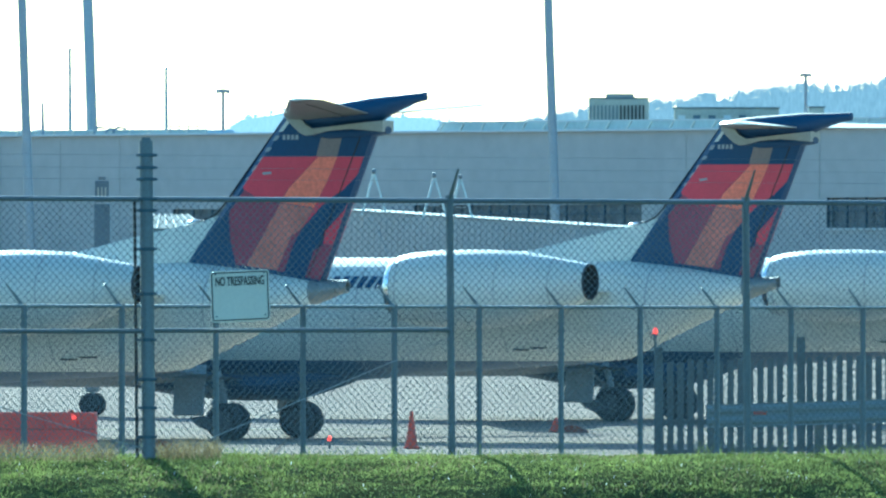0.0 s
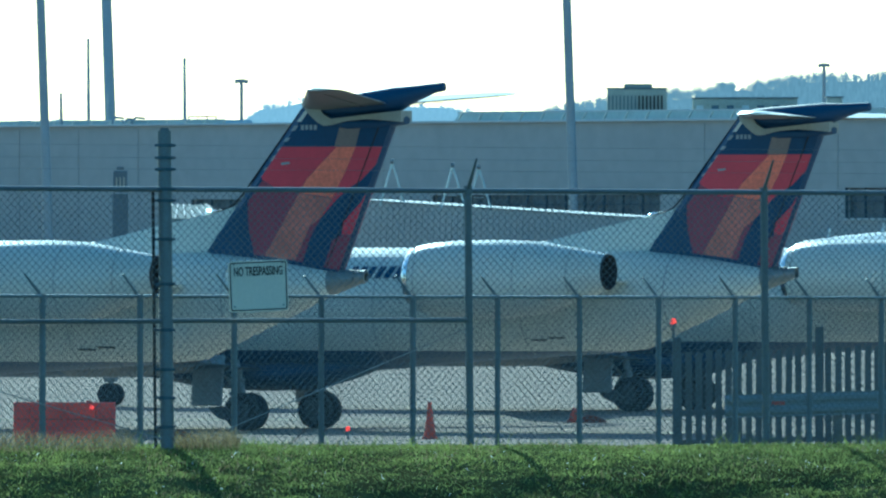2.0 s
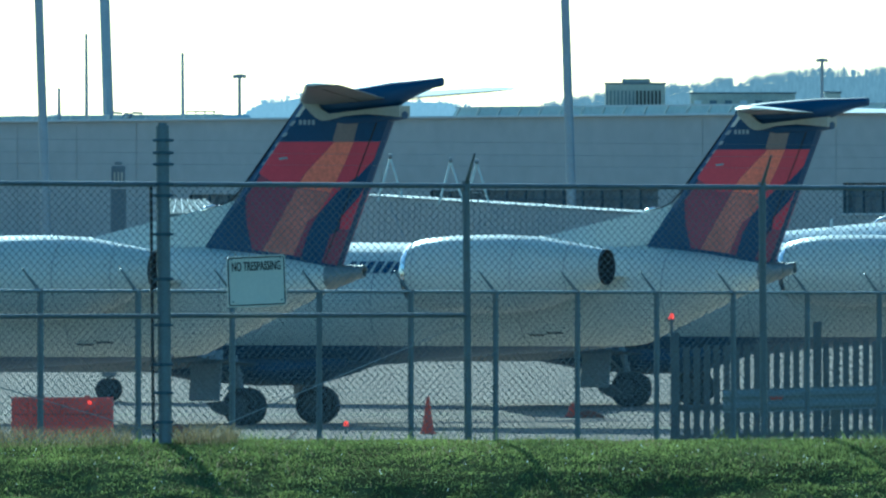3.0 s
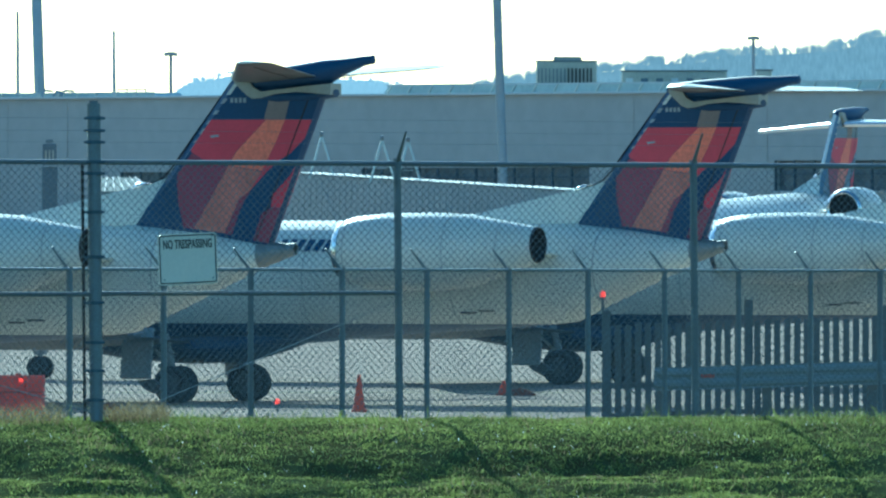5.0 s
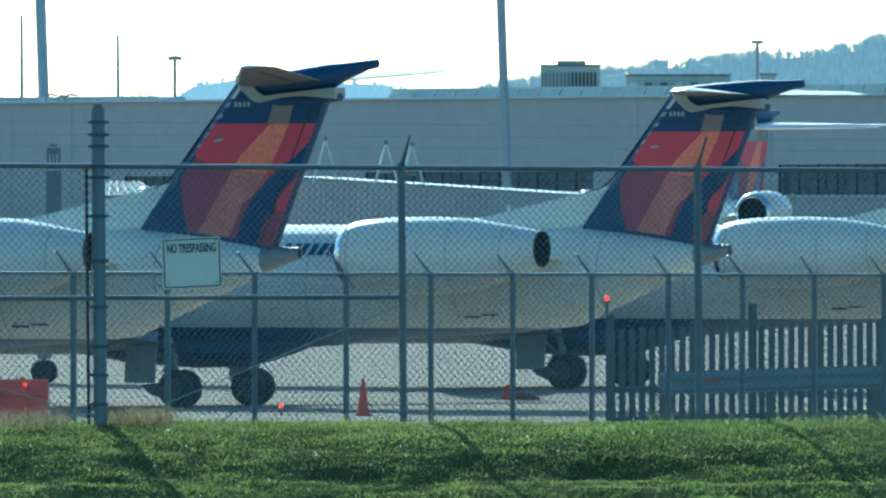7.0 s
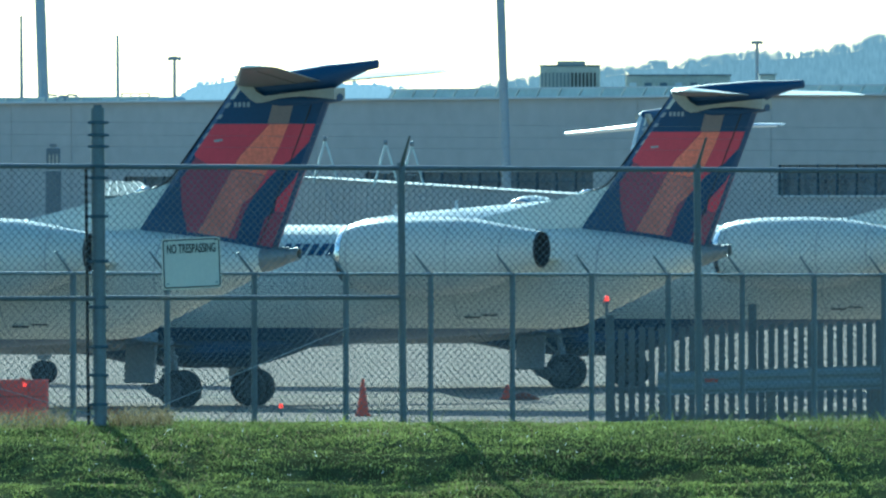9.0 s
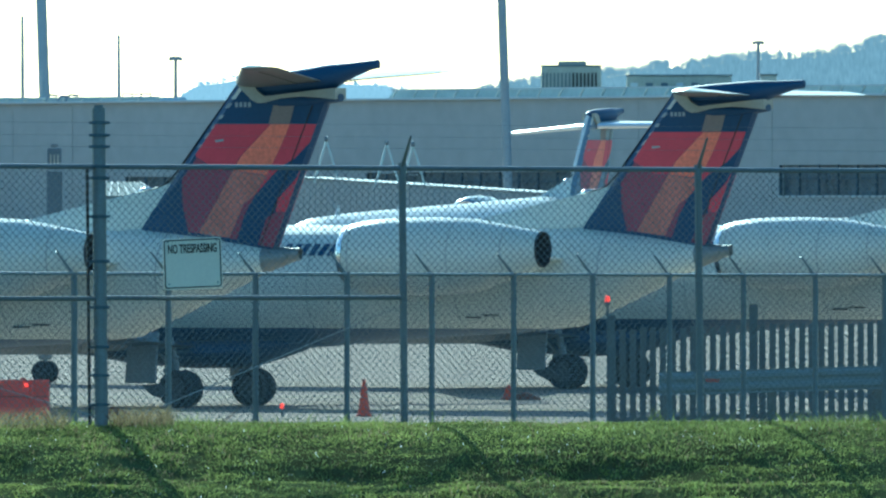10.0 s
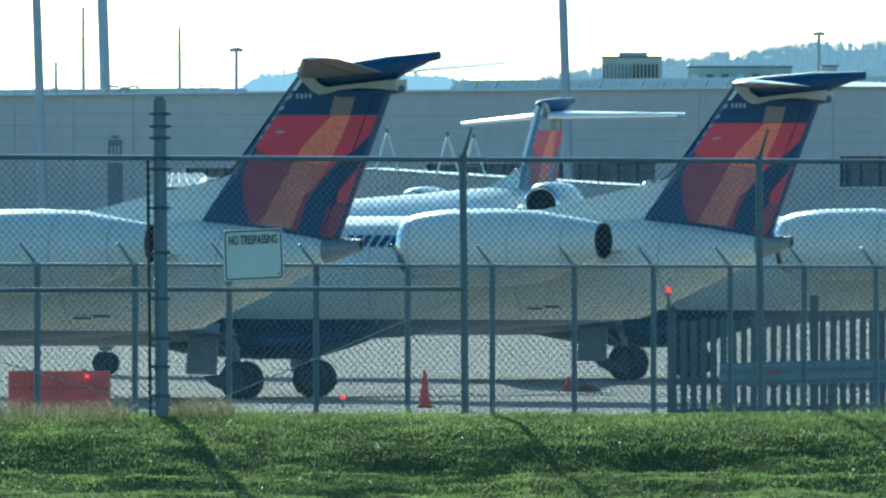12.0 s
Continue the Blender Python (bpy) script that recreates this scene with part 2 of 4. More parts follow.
def airliner(m, label, k=1.0, stretch=0.0, trim=4.0, pitch=3.0, stab_half=3.3, group="", bumps=True, eng=(0, 2.05, 0), sweep=1.36, drop=0.0, rise=0.12, girth=1.0, legs=(0.0, 0.0), long=1.0, root=0.62, droop=0.0):
    """A twin-engined regional jet with a T-tail. k scales it, stretch lengthens the cabin, trim tilts the tailplane."""
    jet = thing("airliner", m, label, "airplane", group)
    K = lambda pts: [(k * a, k * b) for a, b in pts]
    # hull
    secs = [(0.68, 2.87, 0.235, 0.24), (1.2, 2.79, 0.4, 0.39), (1.8, 2.7, 0.56, 0.57), (2.5, 2.585, 0.73, 0.765), (3.2, 2.46, 0.87, 0.96),
            (4.3, 2.42, 1.0, 1.02), (5.4, 2.385, 1.1, 1.055), (6.5, 2.355, 1.18, 1.085), (7.5, 2.32, 1.23, 1.12), (8.5, 2.27, 1.27, 1.17),
            (10.5, 2.20, 1.32, 1.23), (13, 2.18, 1.345, 1.26), (15, 2.17, 1.345, 1.27)]
    nose = [(19.5, 2.16, 1.345, 1.28), (22.0, 2.12, 1.32, 1.28), (23.6, 1.97, 1.2, 1.17), (24.8, 1.83, 0.98, 0.92), (25.7, 1.68, 0.7, 0.64), (26.4, 1.56, 0.36, 0.33), (26.7, 1.52, 0.06, 0.06)]
    low = lambda x: droop * (x - 10) * min(1.0, max(0.0, (x - 1) / 3))
    rings = [ring_x(k * x, 0, k * (zc - low(x)), k * ry, k * rz) for x, zc, ry, rz in secs]
    rings += [ring_x(k * (x + stretch), 0, k * (zc - low(x)), k * ry, k * rz) for x, zc, ry, rz in nose]
    hull = part("fuselage", add_loft(bmesh.new(), rings), M_HULL, jet)
    if droop:
        for x in (16.0, 20.6):
            top = 2.17 + 1.27 - low(x)
            bm = bmesh.new()
            add_prism(bm, [(k * (x + a), k * (top + b)) for a, b in ((0.16, -0.03), (-0.1, -0.03), (-0.16, 0.26), (-0.04, 0.26))], -0.02, 0.02)
            part("blade_antenna", bm, M_WHITE_LIT, hull, smooth=False)
    # panel seams round the rear hull
    for x, zc, ry, rz in ((2.5, 2.585, 0.73, 0.765), (5.4, 2.385, 1.1, 1.055), (8.5, 2.27, 1.27, 1.17)):
        bm = bmesh.new()
        add_loft(bm, [ring_x(k * (x - 0.01), 0, k * zc, k * ry + 0.004, k * rz + 0.004), ring_x(k * (x + 0.01), 0, k * zc, k * ry + 0.004, k * rz + 0.004)], cap=False)
        part("panel_seam", bm, M_GEAR, hull)
    # belly fairing under the wing
    fair = [(8.9, 1.2, 0.3, 0.08), (9.6, 1.1, 0.85, 0.2), (10.4, 0.98, 1.2, 0.3), (11.5, 0.95, 1.3, 0.3), (12.8, 1.03, 1.25, 0.3), (14.0, 1.12, 0.85, 0.2), (15.0, 1.2, 0.3, 0.1)]
    part("belly_fairing", add_loft(bmesh.new(), [ring_x(k * x, 0, k * zc, k * ry, k * rz, 24) for x, zc, ry, rz in fair]), M_NAVY, jet)
    # tail cone and exhaust of the auxiliary unit
    part("tail_cone", add_loft(bmesh.new(), [ring_x(k * x, 0, k * z, k * ry, k * rz, 24) for x, z, ry, rz in
         ((0.70, 2.87, 0.241, 0.246), (0.45, 2.91, 0.19, 0.195), (0.2, 2.95, 0.145, 0.145))]), M_STEEL, jet, "bare metal tail cone")
    pipe = bmesh.new()
    add_loft(pipe, [ring_x(k * 0.2, 0, k * 2.95, k * 0.13, k * 0.13, 20), ring_x(0, 0, k * 2.98, k * 0.115, k * 0.115, 20),
                    ring_x(0, 0, k * 2.98, k * 0.09, k * 0.09, 20), ring_x(k * 0.25, 0, k * 2.95, k * 0.09, k * 0.09, 20)], cap=False)
    part("exhaust_pipe", pipe, M_STEEL, jet, "tan heat-stained exhaust pipe")
    # dorsal fillet in front of the fin
    bm = bmesh.new()
    prof = [(8.2, 8.2, 3.36, 3.42, 0.1), (6.6, 6.6, 3.36, 3.45, 0.2), (5.6, 5.6, 3.36, 3.53, 0.26), (4.6, 4.6, 3.36, 3.76, 0.28), (3.6, 3.6, 3.36, 3.98, 0.26), (3.16, 2.48, 3.36, 4.24, 0.07)]
    add_loft(bm, [[(k * xb, k * w, k * zb), (k * (xb + 0.6 * (xt - xb)), k * w * 0.4, k * (zb + 0.6 * (zt - zb))), (k * xt, 0, k * zt),
                   (k * (xb + 0.6 * (xt - xb)), -k * w * 0.4, k * (zb + 0.6 * (zt - zb))), (k * xb, -k * w, k * zb)]
                  for xb, xt, zb, zt, w in prof])
    part("dorsal_fillet", bm, M_WHITE, jet)
    # black rubber boot that sweeps from the fillet up the leading edge
    boot = bmesh.new()
    edge = [(3.05, 4.1), (2.82, 4.15), (2.62, 4.24), (2.44, 4.42), (1.2, 6.0)]
    for (a, za), (b, zb) in zip(edge, edge[1:]):
        add_bar(boot, (k * a, 0, k * za), (k * b, 0, k * zb), 0.019 * k, 6)
    part("rubber_boot", boot, M_BLACK, jet, "black rubber leading-edge boot")
    part("boot_tip", add_loft(bmesh.new(), [ring_x(k * x, 0, k * z, k * r, k * r, 10) for x, z, r in
         ((3.25, 4.05, 0.01), (3.15, 4.08, 0.045), (3.0, 4.12, 0.045), (2.95, 4.13, 0.02))]), M_CHROME, jet, "polished metal scoop")
    # fin: slab with sharp front and rear edges, then the paint fields as thin skins
    fin = bmesh.new()
    out = fin_outline(k)
    mid = K(((3.1, 3.3), (2.38, 4.24), (1.05, 5.97), (-0.56, 5.7), (-0.4, 5.3), (0.53, 3.0)))
    t = 0.13 * k
    edge = [fin.verts.new((x, 0, z)) for x, z in out]
    for s in (t, -t):
        face = [fin.verts.new((x, s, z)) for x, z in mid]
        fin.faces.new(face)
        for i in range(6):
            fin.faces.new((edge[i], edge[(i + 1) % 6], face[(i + 1) % 6], face[i]))
    fin_ob = part("fin", fin, M_NAVY if bumps else M_NAVY_SHEEN, jet, "navy tail fin with red and copper swashes", smooth=False)
    fields = [("red_field", M_RED, ((1.6, 5.26), (0.52, 5.26), (1.11, 4.7), (1.27, 4.46), (1.55, 4.44), (1.98, 4.68), (2.0, 4.73))),
              ("dark_red_field", M_DARKRED, ((1.98, 4.67), (1.55, 4.43), (1.275, 4.45), (1.385, 4.25), (1.95, 3.34), (2.14, 3.36), (2.25, 3.8), (2.27, 4.06), (2.27, 4.3))),
              ("copper_swash", M_ORANGE, ((0.515, 5.26), (0.14, 5.26), (0.33, 4.85), (0.6, 4.36), (1.265, 4.45), (1.1, 4.7))),
              ("dull_copper_swash", M_COPPER, ((1.265, 4.44), (0.605, 4.35), (0.83, 4.01), (1.05, 3.86), (1.33, 3.26), (1.94, 3.34), (1.375, 4.26))),
              ("red_field", M_RED, ((0.135, 5.26), (-0.38, 5.26), (-0.25, 4.94), (0.05, 4.66), (0.27, 4.54), (0.5, 4.35), (0.82, 4.02), (0.595, 4.36), (0.325, 4.85))),
              ("dark_red_field", M_DARKRED, ((0.835, 4.0), (1.03, 3.68), (1.19, 3.23), (1.325, 3.25), (1.045, 3.86))),
              ("red_field", M_RED, ((-0.06, 4.45), (0.235, 3.71), (0.42, 3.715), (0.38, 3.94), (0.02, 4.3))),
              ("dark_red_field", M_DARKRED, ((0.42, 3.705), (0.24, 3.7), (0.48, 3.09), (0.77, 3.14), (0.6, 3.61))),
              ("tan_swash", M_TAN, ((0.56, 5.268), (0.46, 5.6), (0.05, 5.6), (0.145, 5.268)))]
    for name, mat, poly in fields:
        for s in (1, -1):
            bm = bmesh.new()
            add_prism(bm, K(poly), s * t * 0.9, s * (t + 0.005))
            part(name, bm, mat, fin_ob, smooth=False)
    if not bumps:
        # Pale bar paints the sun's highlight along the fin edge.
        part("leading_edge", bar((k * 2.56, 0, k * 4.24), (k * 1.2, 0, k * 5.98), 0.05 * k, 8), M_WHITE_LIT, fin_ob, "leading edge lightened for sun highlight")
    # rudder gap
    for s in (1, -1):
        bm = bmesh.new()
        add_prism(bm, K(((-0.33, 5.62), (-0.305, 5.62), (0.735, 3.14), (0.71, 3.14))), s * t, s * (t + 0.008))
        part("rudder_gap", bm, M_SOOT, fin_ob, smooth=False)
        bm = bmesh.new()
        add_prism(bm, K(((1.62, 4.98), (1.45, 5.0), (1.44, 4.96), (1.6, 4.94))), s * t, s * (t + 0.014))
        part("access_hatch", bm, M_GEAR, fin_ob, smooth=False)
        # unit number reduced to plain bars
        for i in range(4):
            bm = bmesh.new()
            x = 1.22 - 0.085 * i
            add_prism(bm, K(((x, 5.56), (x - 0.055, 5.56), (x - 0.055, 5.645), (x, 5.645))), s * t, s * (t + 0.006))
            part("number_bar", bm, M_GEAR, fin_ob, smooth=False)
        # heated leading-edge strip, scuffed
        for i, (a, b) in enumerate(((0.04, 0.16), (0.2, 0.25), (0.32, 0.36), (0.42, 0.46), (0.5, 0.56), (0.62, 0.65))):
            p = lambda f, w: ((1.2 + (2.56 - 1.2) * f) - w, 5.98 + (4.24 - 5.98) * f)
            bm = bmesh.new()
            add_prism(bm, K((p(a, 0.12), p(b, 0.12), p(b, 0.2), p(a, 0.2))), s * t * 0.75, s * (t + 0.003))
            part("edge_patch", bm, M_WHITE if i == 0 else M_GEAR, fin_ob, smooth=False)
    # fairing at the fin top, with a pale seal along its upper lip
    bm = bmesh.new()
    add_loft(bm, [ring_x(k * x, 0, k * z, k * ry, k * rz, 20) for x, z, ry, rz in
                  ((0.95, 5.93, 0.03, 0.05), (0.72, 5.74, 0.15, 0.17), (0.3, 5.66, 0.2, 0.12), (-0.3, 5.67, 0.2, 0.1), (-0.8, 5.72, 0.12, 0.07))])
    part("fin_cap", bm, M_NAVY, jet)
    seal = bmesh.new()
    path = [(1.12, 5.99, 0.06), (1.0, 5.93, 0.12), (0.85, 5.83, 0.15), (0.74, 5.73, 0.1), (0.6, 5.695, 0.055), (0.3, 5.745, 0.035), (-0.1, 5.785, 0.04), (-0.45, 5.79, 0.07), (-0.79, 5.79, 0.1)]
    add_loft(seal, [[(k * x, k * 0.215 * s, k * (z + dz)) for s, dz in ((1, -h), (1, h), (-1, h), (-1, -h))] for x, z, h in path])
    part("seal_strip", seal, M_UNDER, jet, "pale beige seal strip")
    # trimming tailplane with its bullet, tilted about the hinge
    tilt = Matrix.Translation((k * 0.3, 0, k * 6.0)) @ Matrix.Rotation(radians(trim), 4, "Y")
    bul = bmesh.new()
    add_loft(bul, [ring_x(k * x, 0, k * z, k * ry, k * rz, 24) for x, z, ry, rz in
                   ((0.95, 0.0, 0.03, 0.03), (0.85, 0.0, 0.1, 0.09), (0.6, -0.01, 0.17, 0.15), (0.2, -0.02, 0.23, 0.2), (-0.4, -0.01, 0.24, 0.22), (-0.9, 0.0, 0.22, 0.235),
                    (-1.25, 0.07, 0.16, 0.15), (-1.66, 0.13, 0.1, 0.09), (-1.85, 0.14, 0.09, 0.08), (-1.87, 0.14, 0.03, 0.03))])
    bmesh.ops.transform(bul, matrix=tilt, verts=bul.verts)
    part("tail_bullet", bul, M_NAVY, jet)
    hinge = Matrix.Translation((k * 0.3, 0, k * 6.0)) @ Matrix.Rotation(radians(pitch), 4, "Y")
    for s in (1, -1):
        st = bmesh.new()
        rr = []
        for f in (0.0, 0.5, 0.93, 0.98, 1.0):
            y, le, c = 0.15 + (stab_half - 0.15) * f, root - sweep * f * stab_half / 3.1, root + 0.78 - (root + 0.14) * f - (0.22 if f == 1 else 0.07 if f == 0.98 else 0)
            th = 0.085 - 0.04 * f - (0.025 if f == 1 else 0)
            rr.append([(k * (le - c * q), s * k * y, k * (rise * f - drop + th * w)) for q, w in
                       ((0, 0), (0.06, 0.75), (0.3, 1), (0.65, 0.6), (1, 0.06), (1, -0.06), (0.65, -0.6), (0.3, -1), (0.06, -0.75))])
        add_loft(st, rr)
        bmesh.ops.transform(st, matrix=hinge, verts=st.verts)
        stab = part("tailplane", st, M_WHITE if bumps else M_WHITE_LIT, jet, "white tailplane half, tan underside darkened for shade")
        stab.data.materials.append(M_STAB_SHADE)
        # Downward faces get their shade from the darker colour.
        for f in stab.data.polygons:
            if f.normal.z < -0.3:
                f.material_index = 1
        if not bumps:
            le = lambda f: hinge @ Vector((k * (0.6 - sweep * f * stab_half / 3.1), s * k * (0.15 + (stab_half - 0.15) * f), k * (rise * f - drop)))
            part("leading_edge", bar(le(0.0), le(0.97), 0.085 * k, 10, 0.05 * k), M_BRIGHT, stab, "polished metal leading edge")
        # elevator hinge line and hinge fairing
        el = bmesh.new()
        add_bar(el, hinge @ Vector((k * -0.42, s * k * 0.3, k * (-0.05 - drop))), hinge @ Vector((k * -1.22, s * k * stab_half * 0.93, k * (rise * 0.6 - drop))), 0.006 * k, 5)
        part("elevator_gap", el, M_SOOT, stab)
    # engines
    for s in (1, -1):
        y = (eng[0], eng[1] * s, eng[2], girth, long)
        cowl = part("engine", add_loft(bmesh.new(), nacelle_rings(k, y, ((7.16, 2.87, 0.575), (7.1, 2.87, 0.61), (6.8, 2.865, 0.69), (6.2, 2.86, 0.745),
                    (5.2, 2.86, 0.755), (4.4, 2.88, 0.70), (3.7, 2.94, 0.52), (3.05, 3.0, 0.35))), cap=False), M_WHITE, jet, "white engine nacelle")
        part("inlet_lip", add_loft(bmesh.new(), nacelle_rings(k, y, ((7.06, 2.87, 0.632), (7.16, 2.87, 0.592), (7.21, 2.87, 0.55), (7.16, 2.87, 0.50), (7.0, 2.87, 0.49))), cap=False), M_CHROME, cowl, "polished metal inlet lip")
        bm = bmesh.new()
        add_loft(bm, nacelle_rings(k, y, ((7.0, 2.87, 0.49), (6.7, 2.87, 0.48))), cap=False)
        add_loft(bm, nacelle_rings(k, y, ((6.7, 2.87, 0.48), (6.69, 2.87, 0.14), (6.95, 2.87, 0.10), (7.05, 2.87, 0.01))), cap=False)
        part("fan", bm, M_SOOT, cowl, "dark fan inside the inlet")
        bm = bmesh.new()
        add_loft(bm, nacelle_rings(k, y, ((3.05, 3.0, 0.352), (3.0, 3.0, 0.335), (3.06, 3.0, 0.31), (3.6, 2.97, 0.29), (3.61, 2.97, 0.01))), cap=False)
        part("exhaust_nozzle", bm, M_SOOT, cowl, "sooty black exhaust nozzle")
        for x, z, r in ((6.9, 2.865, 0.694), (4.75, 2.87, 0.735), (3.7, 2.94, 0.524)):
            part("cowl_seam", add_loft(bmesh.new(), nacelle_rings(k, y, ((x - 0.008, z, r + 0.006), (x + 0.008, z, r + 0.006))), cap=False), M_GEAR, cowl)
        bm = bmesh.new()
        add_loft(bm, [[(k * (x + eng[0]), s * k * 0.6, k * (2.8 + eng[2] / 2 + h)), (k * (x + eng[0]), s * k * 1.5, k * (2.84 + eng[2] + h)), (k * (x + eng[0]), s * k * 1.5, k * (2.84 + eng[2] - h)), (k * (x + eng[0]), s * k * 0.6, k * (2.8 + eng[2] / 2 - h))]
                      for x, h in ((7.0, 0.02), (6.5, 0.12), (4.2, 0.13), (3.2, 0.02))])
        part("engine_pylon", bm, M_WHITE, jet)
        bm = bmesh.new()
        add_prism(bm, [(a + k * eng[0], b + k * eng[2]) for a, b in K(((3.95, 3.42), (3.75, 3.45), (3.62, 3.36), (3.8, 3.34)))], s * k * (eng[1] - 0.02), s * k * (eng[1] + 0.04))
        part("cowl_fin", bm, M_GEAR, cowl)
    # wings with flaps, flap fairings and winglets
    for s in (1, -1):
        w = bmesh.new()
        rr = []
        for y, le, c, z, th in ((1.0, 15.6, 4.6, 1.08, 0.26), (3.4, 14.0, 3.0, 1.22, 0.18), (10.2, 10.2, 1.35, 1.55, 0.07)):
            rr.append([(k * (le - c * q), s * k * y, k * (z + th * v)) for q, v in
                       ((0, 0), (0.06, 0.8), (0.35, 1), (0.7, 0.6), (1, 0.05), (1, -0.05), (0.7, -0.3), (0.35, -0.6), (0.06, -0.6))])
        add_loft(w, rr)
        wing = part("wing", w, M_SHADED_GREY, jet, "grey wing, darkened for shade")
        wl = bmesh.new()
        add_loft(wl, [[(k * (le - c * q), s * k * (y + v), k * z) for q, v in ((0, 0), (0.4, 0.04), (1, 0), (0.4, -0.04))]
                      for y, le, c, z in ((10.18, 10.1, 1.2, 1.55), (10.35, 9.6, 0.95, 1.8), (10.6, 8.9, 0.5, 2.4))])
        part("winglet", wl, M_WHITE, wing)
        for y in (3.6, 6.2):
            x0 = 11.4 - 0.33 * (y - 3.4)
            part("flap_fairing", add_loft(bmesh.new(), [ring_x(k * x, s * k * y, k * z, k * r, k * r, 10) for x, z, r in
                 ((x0 + 1.0, 1.12 + 0.04 * y, 0.02), (x0 + 0.3, 1.06 + 0.04 * y, 0.08), (x0 - 0.3, 1.1 + 0.04 * y, 0.07), (x0 - 0.6, 1.14 + 0.04 * y, 0.02))]), M_GEAR, wing)
    # landing gear
    for s in (1, -1):
        x, y, gz = 11.08, 1.58 * s, 0.37 - legs[0]
        leg = part("main_gear", bar((k * (x + 0.25), k * y * 0.98, k * 1.25), (k * x, k * y, k * gz), 0.075 * k, 10), M_GEAR, jet, "grey main gear leg")
        bm = bmesh.new()
        add_bar(bm, (k * (x + 0.9), k * y * 0.7, k * 1.15), (k * (x + 0.05), k * y, k * 0.55), 0.035 * k)
        add_bar(bm, (k * (x + 0.05), k * y, k * 0.9), (k * (x + 0.35), k * y, k * 0.62), 0.04 * k)
        add_bar(bm, (k * (x + 0.35), k * y, k * 0.62), (k * x, k * y, k * gz), 0.04 * k)
        part("gear_brace", bm, M_GEAR, leg)
        for o in (0.2, -0.2):
            tyre = bmesh.new()
            n = 28
            prof = ((-0.105, 0.22), (-0.11, 0.30), (-0.075, 0.355), (0, 0.37), (0.075, 0.355), (0.11, 0.30), (0.105, 0.22))
            add_loft(tyre, [[(k * (x + r * math.cos(2 * math.pi * i / n)), k * (y + o + b), k * (gz + r * math.sin(2 * math.pi * i / n))) for i in range(n)] for b, r in prof], cap=False)
            tob = part("main_wheel", tyre, M_TYRE, leg, "black rubber tyre")
            part("rim", bar((k * x, k * (y + o - 0.08), k * gz), (k * x, k * (y + o + 0.08), k * gz), 0.222 * k, 18), M_SHADED_GREY, leg)
        door = bmesh.new()
        add_box(door, (k * (x + 0.53), k * (y + s * 0.62), k * 0.88), (k * 0.68, k * 0.05, k * 1.0), 0.02, Matrix.Rotation(radians(8 * s), 4, "X"))
        part("gear_door", door, M_GEAR, leg, "grey landing gear door")
        low = bmesh.new()
        add_prism(low, K(((x + 0.62, gz + 0.07), (x + 0.3, gz + 0.11), (x + 0.05, gz - 0.07), (x + 0.28, gz - 0.17), (x + 0.5, gz - 0.07))), k * (y + s * 0.32), k * (y + s * 0.42))
        # Dark grey puts the brake in shadow by colour.
        part("brake_unit", low, M_SHADED_GREY, leg)
    xn = 24.4 + stretch
    leg = part("nose_gear", bar((k * xn, 0, k * 1.0), (k * xn, 0, k * (0.23 - legs[1])), 0.06 * k, 10), M_GEAR, jet, "grey nose gear leg")
    for o in (0.14, -0.14):
        n = 22
        tyre = bmesh.new()
        add_loft(tyre, [[(k * (xn + r * math.cos(2 * math.pi * i / n)), k * (o + b), k * (0.25 - legs[1] + r * math.sin(2 * math.pi * i / n))) for i in range(n)]
                        for b, r in ((-0.07, 0.1), (-0.075, 0.2), (-0.04, 0.245), (0.04, 0.245), (0.075, 0.2), (0.07, 0.1))])
        part("nose_wheel", tyre, M_TYRE, leg, "black rubber tyre")
    hub = bmesh.new()
    add_box(hub, (k * xn, 0, k * 0.58), (k * 0.3, k * 0.16, k * 0.1), 0.02)
    part("steering_link", hub, M_GEAR, leg)
    # registration on the rear hull, reduced to slanted bars that follow the skin
    if bumps:
        for i in range(6):
            x = 9.15 - 0.2 * i
            bm = bmesh.new()
            rows = []
            for z in (2.87, 2.94, 3.02, 3.1):
                yy = 1.27 * math.sqrt(1 - ((z - 2.27) / 1.17) ** 2) + 0.012
                sl = 0.3 * (z - 2.87)
                rows.append([(x - sl, yy, z), (x - 0.13 - sl, yy, z), (x - 0.13 - sl, yy - 0.03, z), (x - sl, yy - 0.03, z)])
            add_loft(bm, rows)
            part("registration_bar", bm, M_NAVY, hull, smooth=False)
        for x, z in ((5.1, 1.68), (4.7, 1.72), (6.3, 1.62)):
            bm = bmesh.new()
            add_box(bm, (x, 1.1 * math.sqrt(1 - ((z - 2.385) / 1.055) ** 2) + 0.015, z), (0.34, 0.05, 0.035), 0.01)
            part("drain_mast", bm, M_SOOT, hull)
    return jet


HEADING = 154.0
jet_a = airliner(pose(-2.52, 232, 0, 0, 0, HEADING), "white regional jet with red and navy tail, tailplane trimmed down", trim=5.2, pitch=1.0, rise=0.2, drop=0.0, root=0.9, stab_half=3.7, sweep=1.6, legs=(0.1, 0.1), group="parked airliners")
jet_b = airliner(pose(5.52, 254, 0, 0, 0, HEADING), "white regional jet with red and navy tail, tailplane level", trim=1.0, pitch=-2.5, rise=0.06, root=0.9, stab_half=3.7, sweep=1.6, legs=(0.1, 0.09), group="parked airliners")
jet_c = airliner(pose(13.27, 276, 0, 0, 0, HEADING), "white regional jet parked in line, engine beside its fin", trim=2, pitch=1, legs=(0.028, 0.0), group="parked airliners")
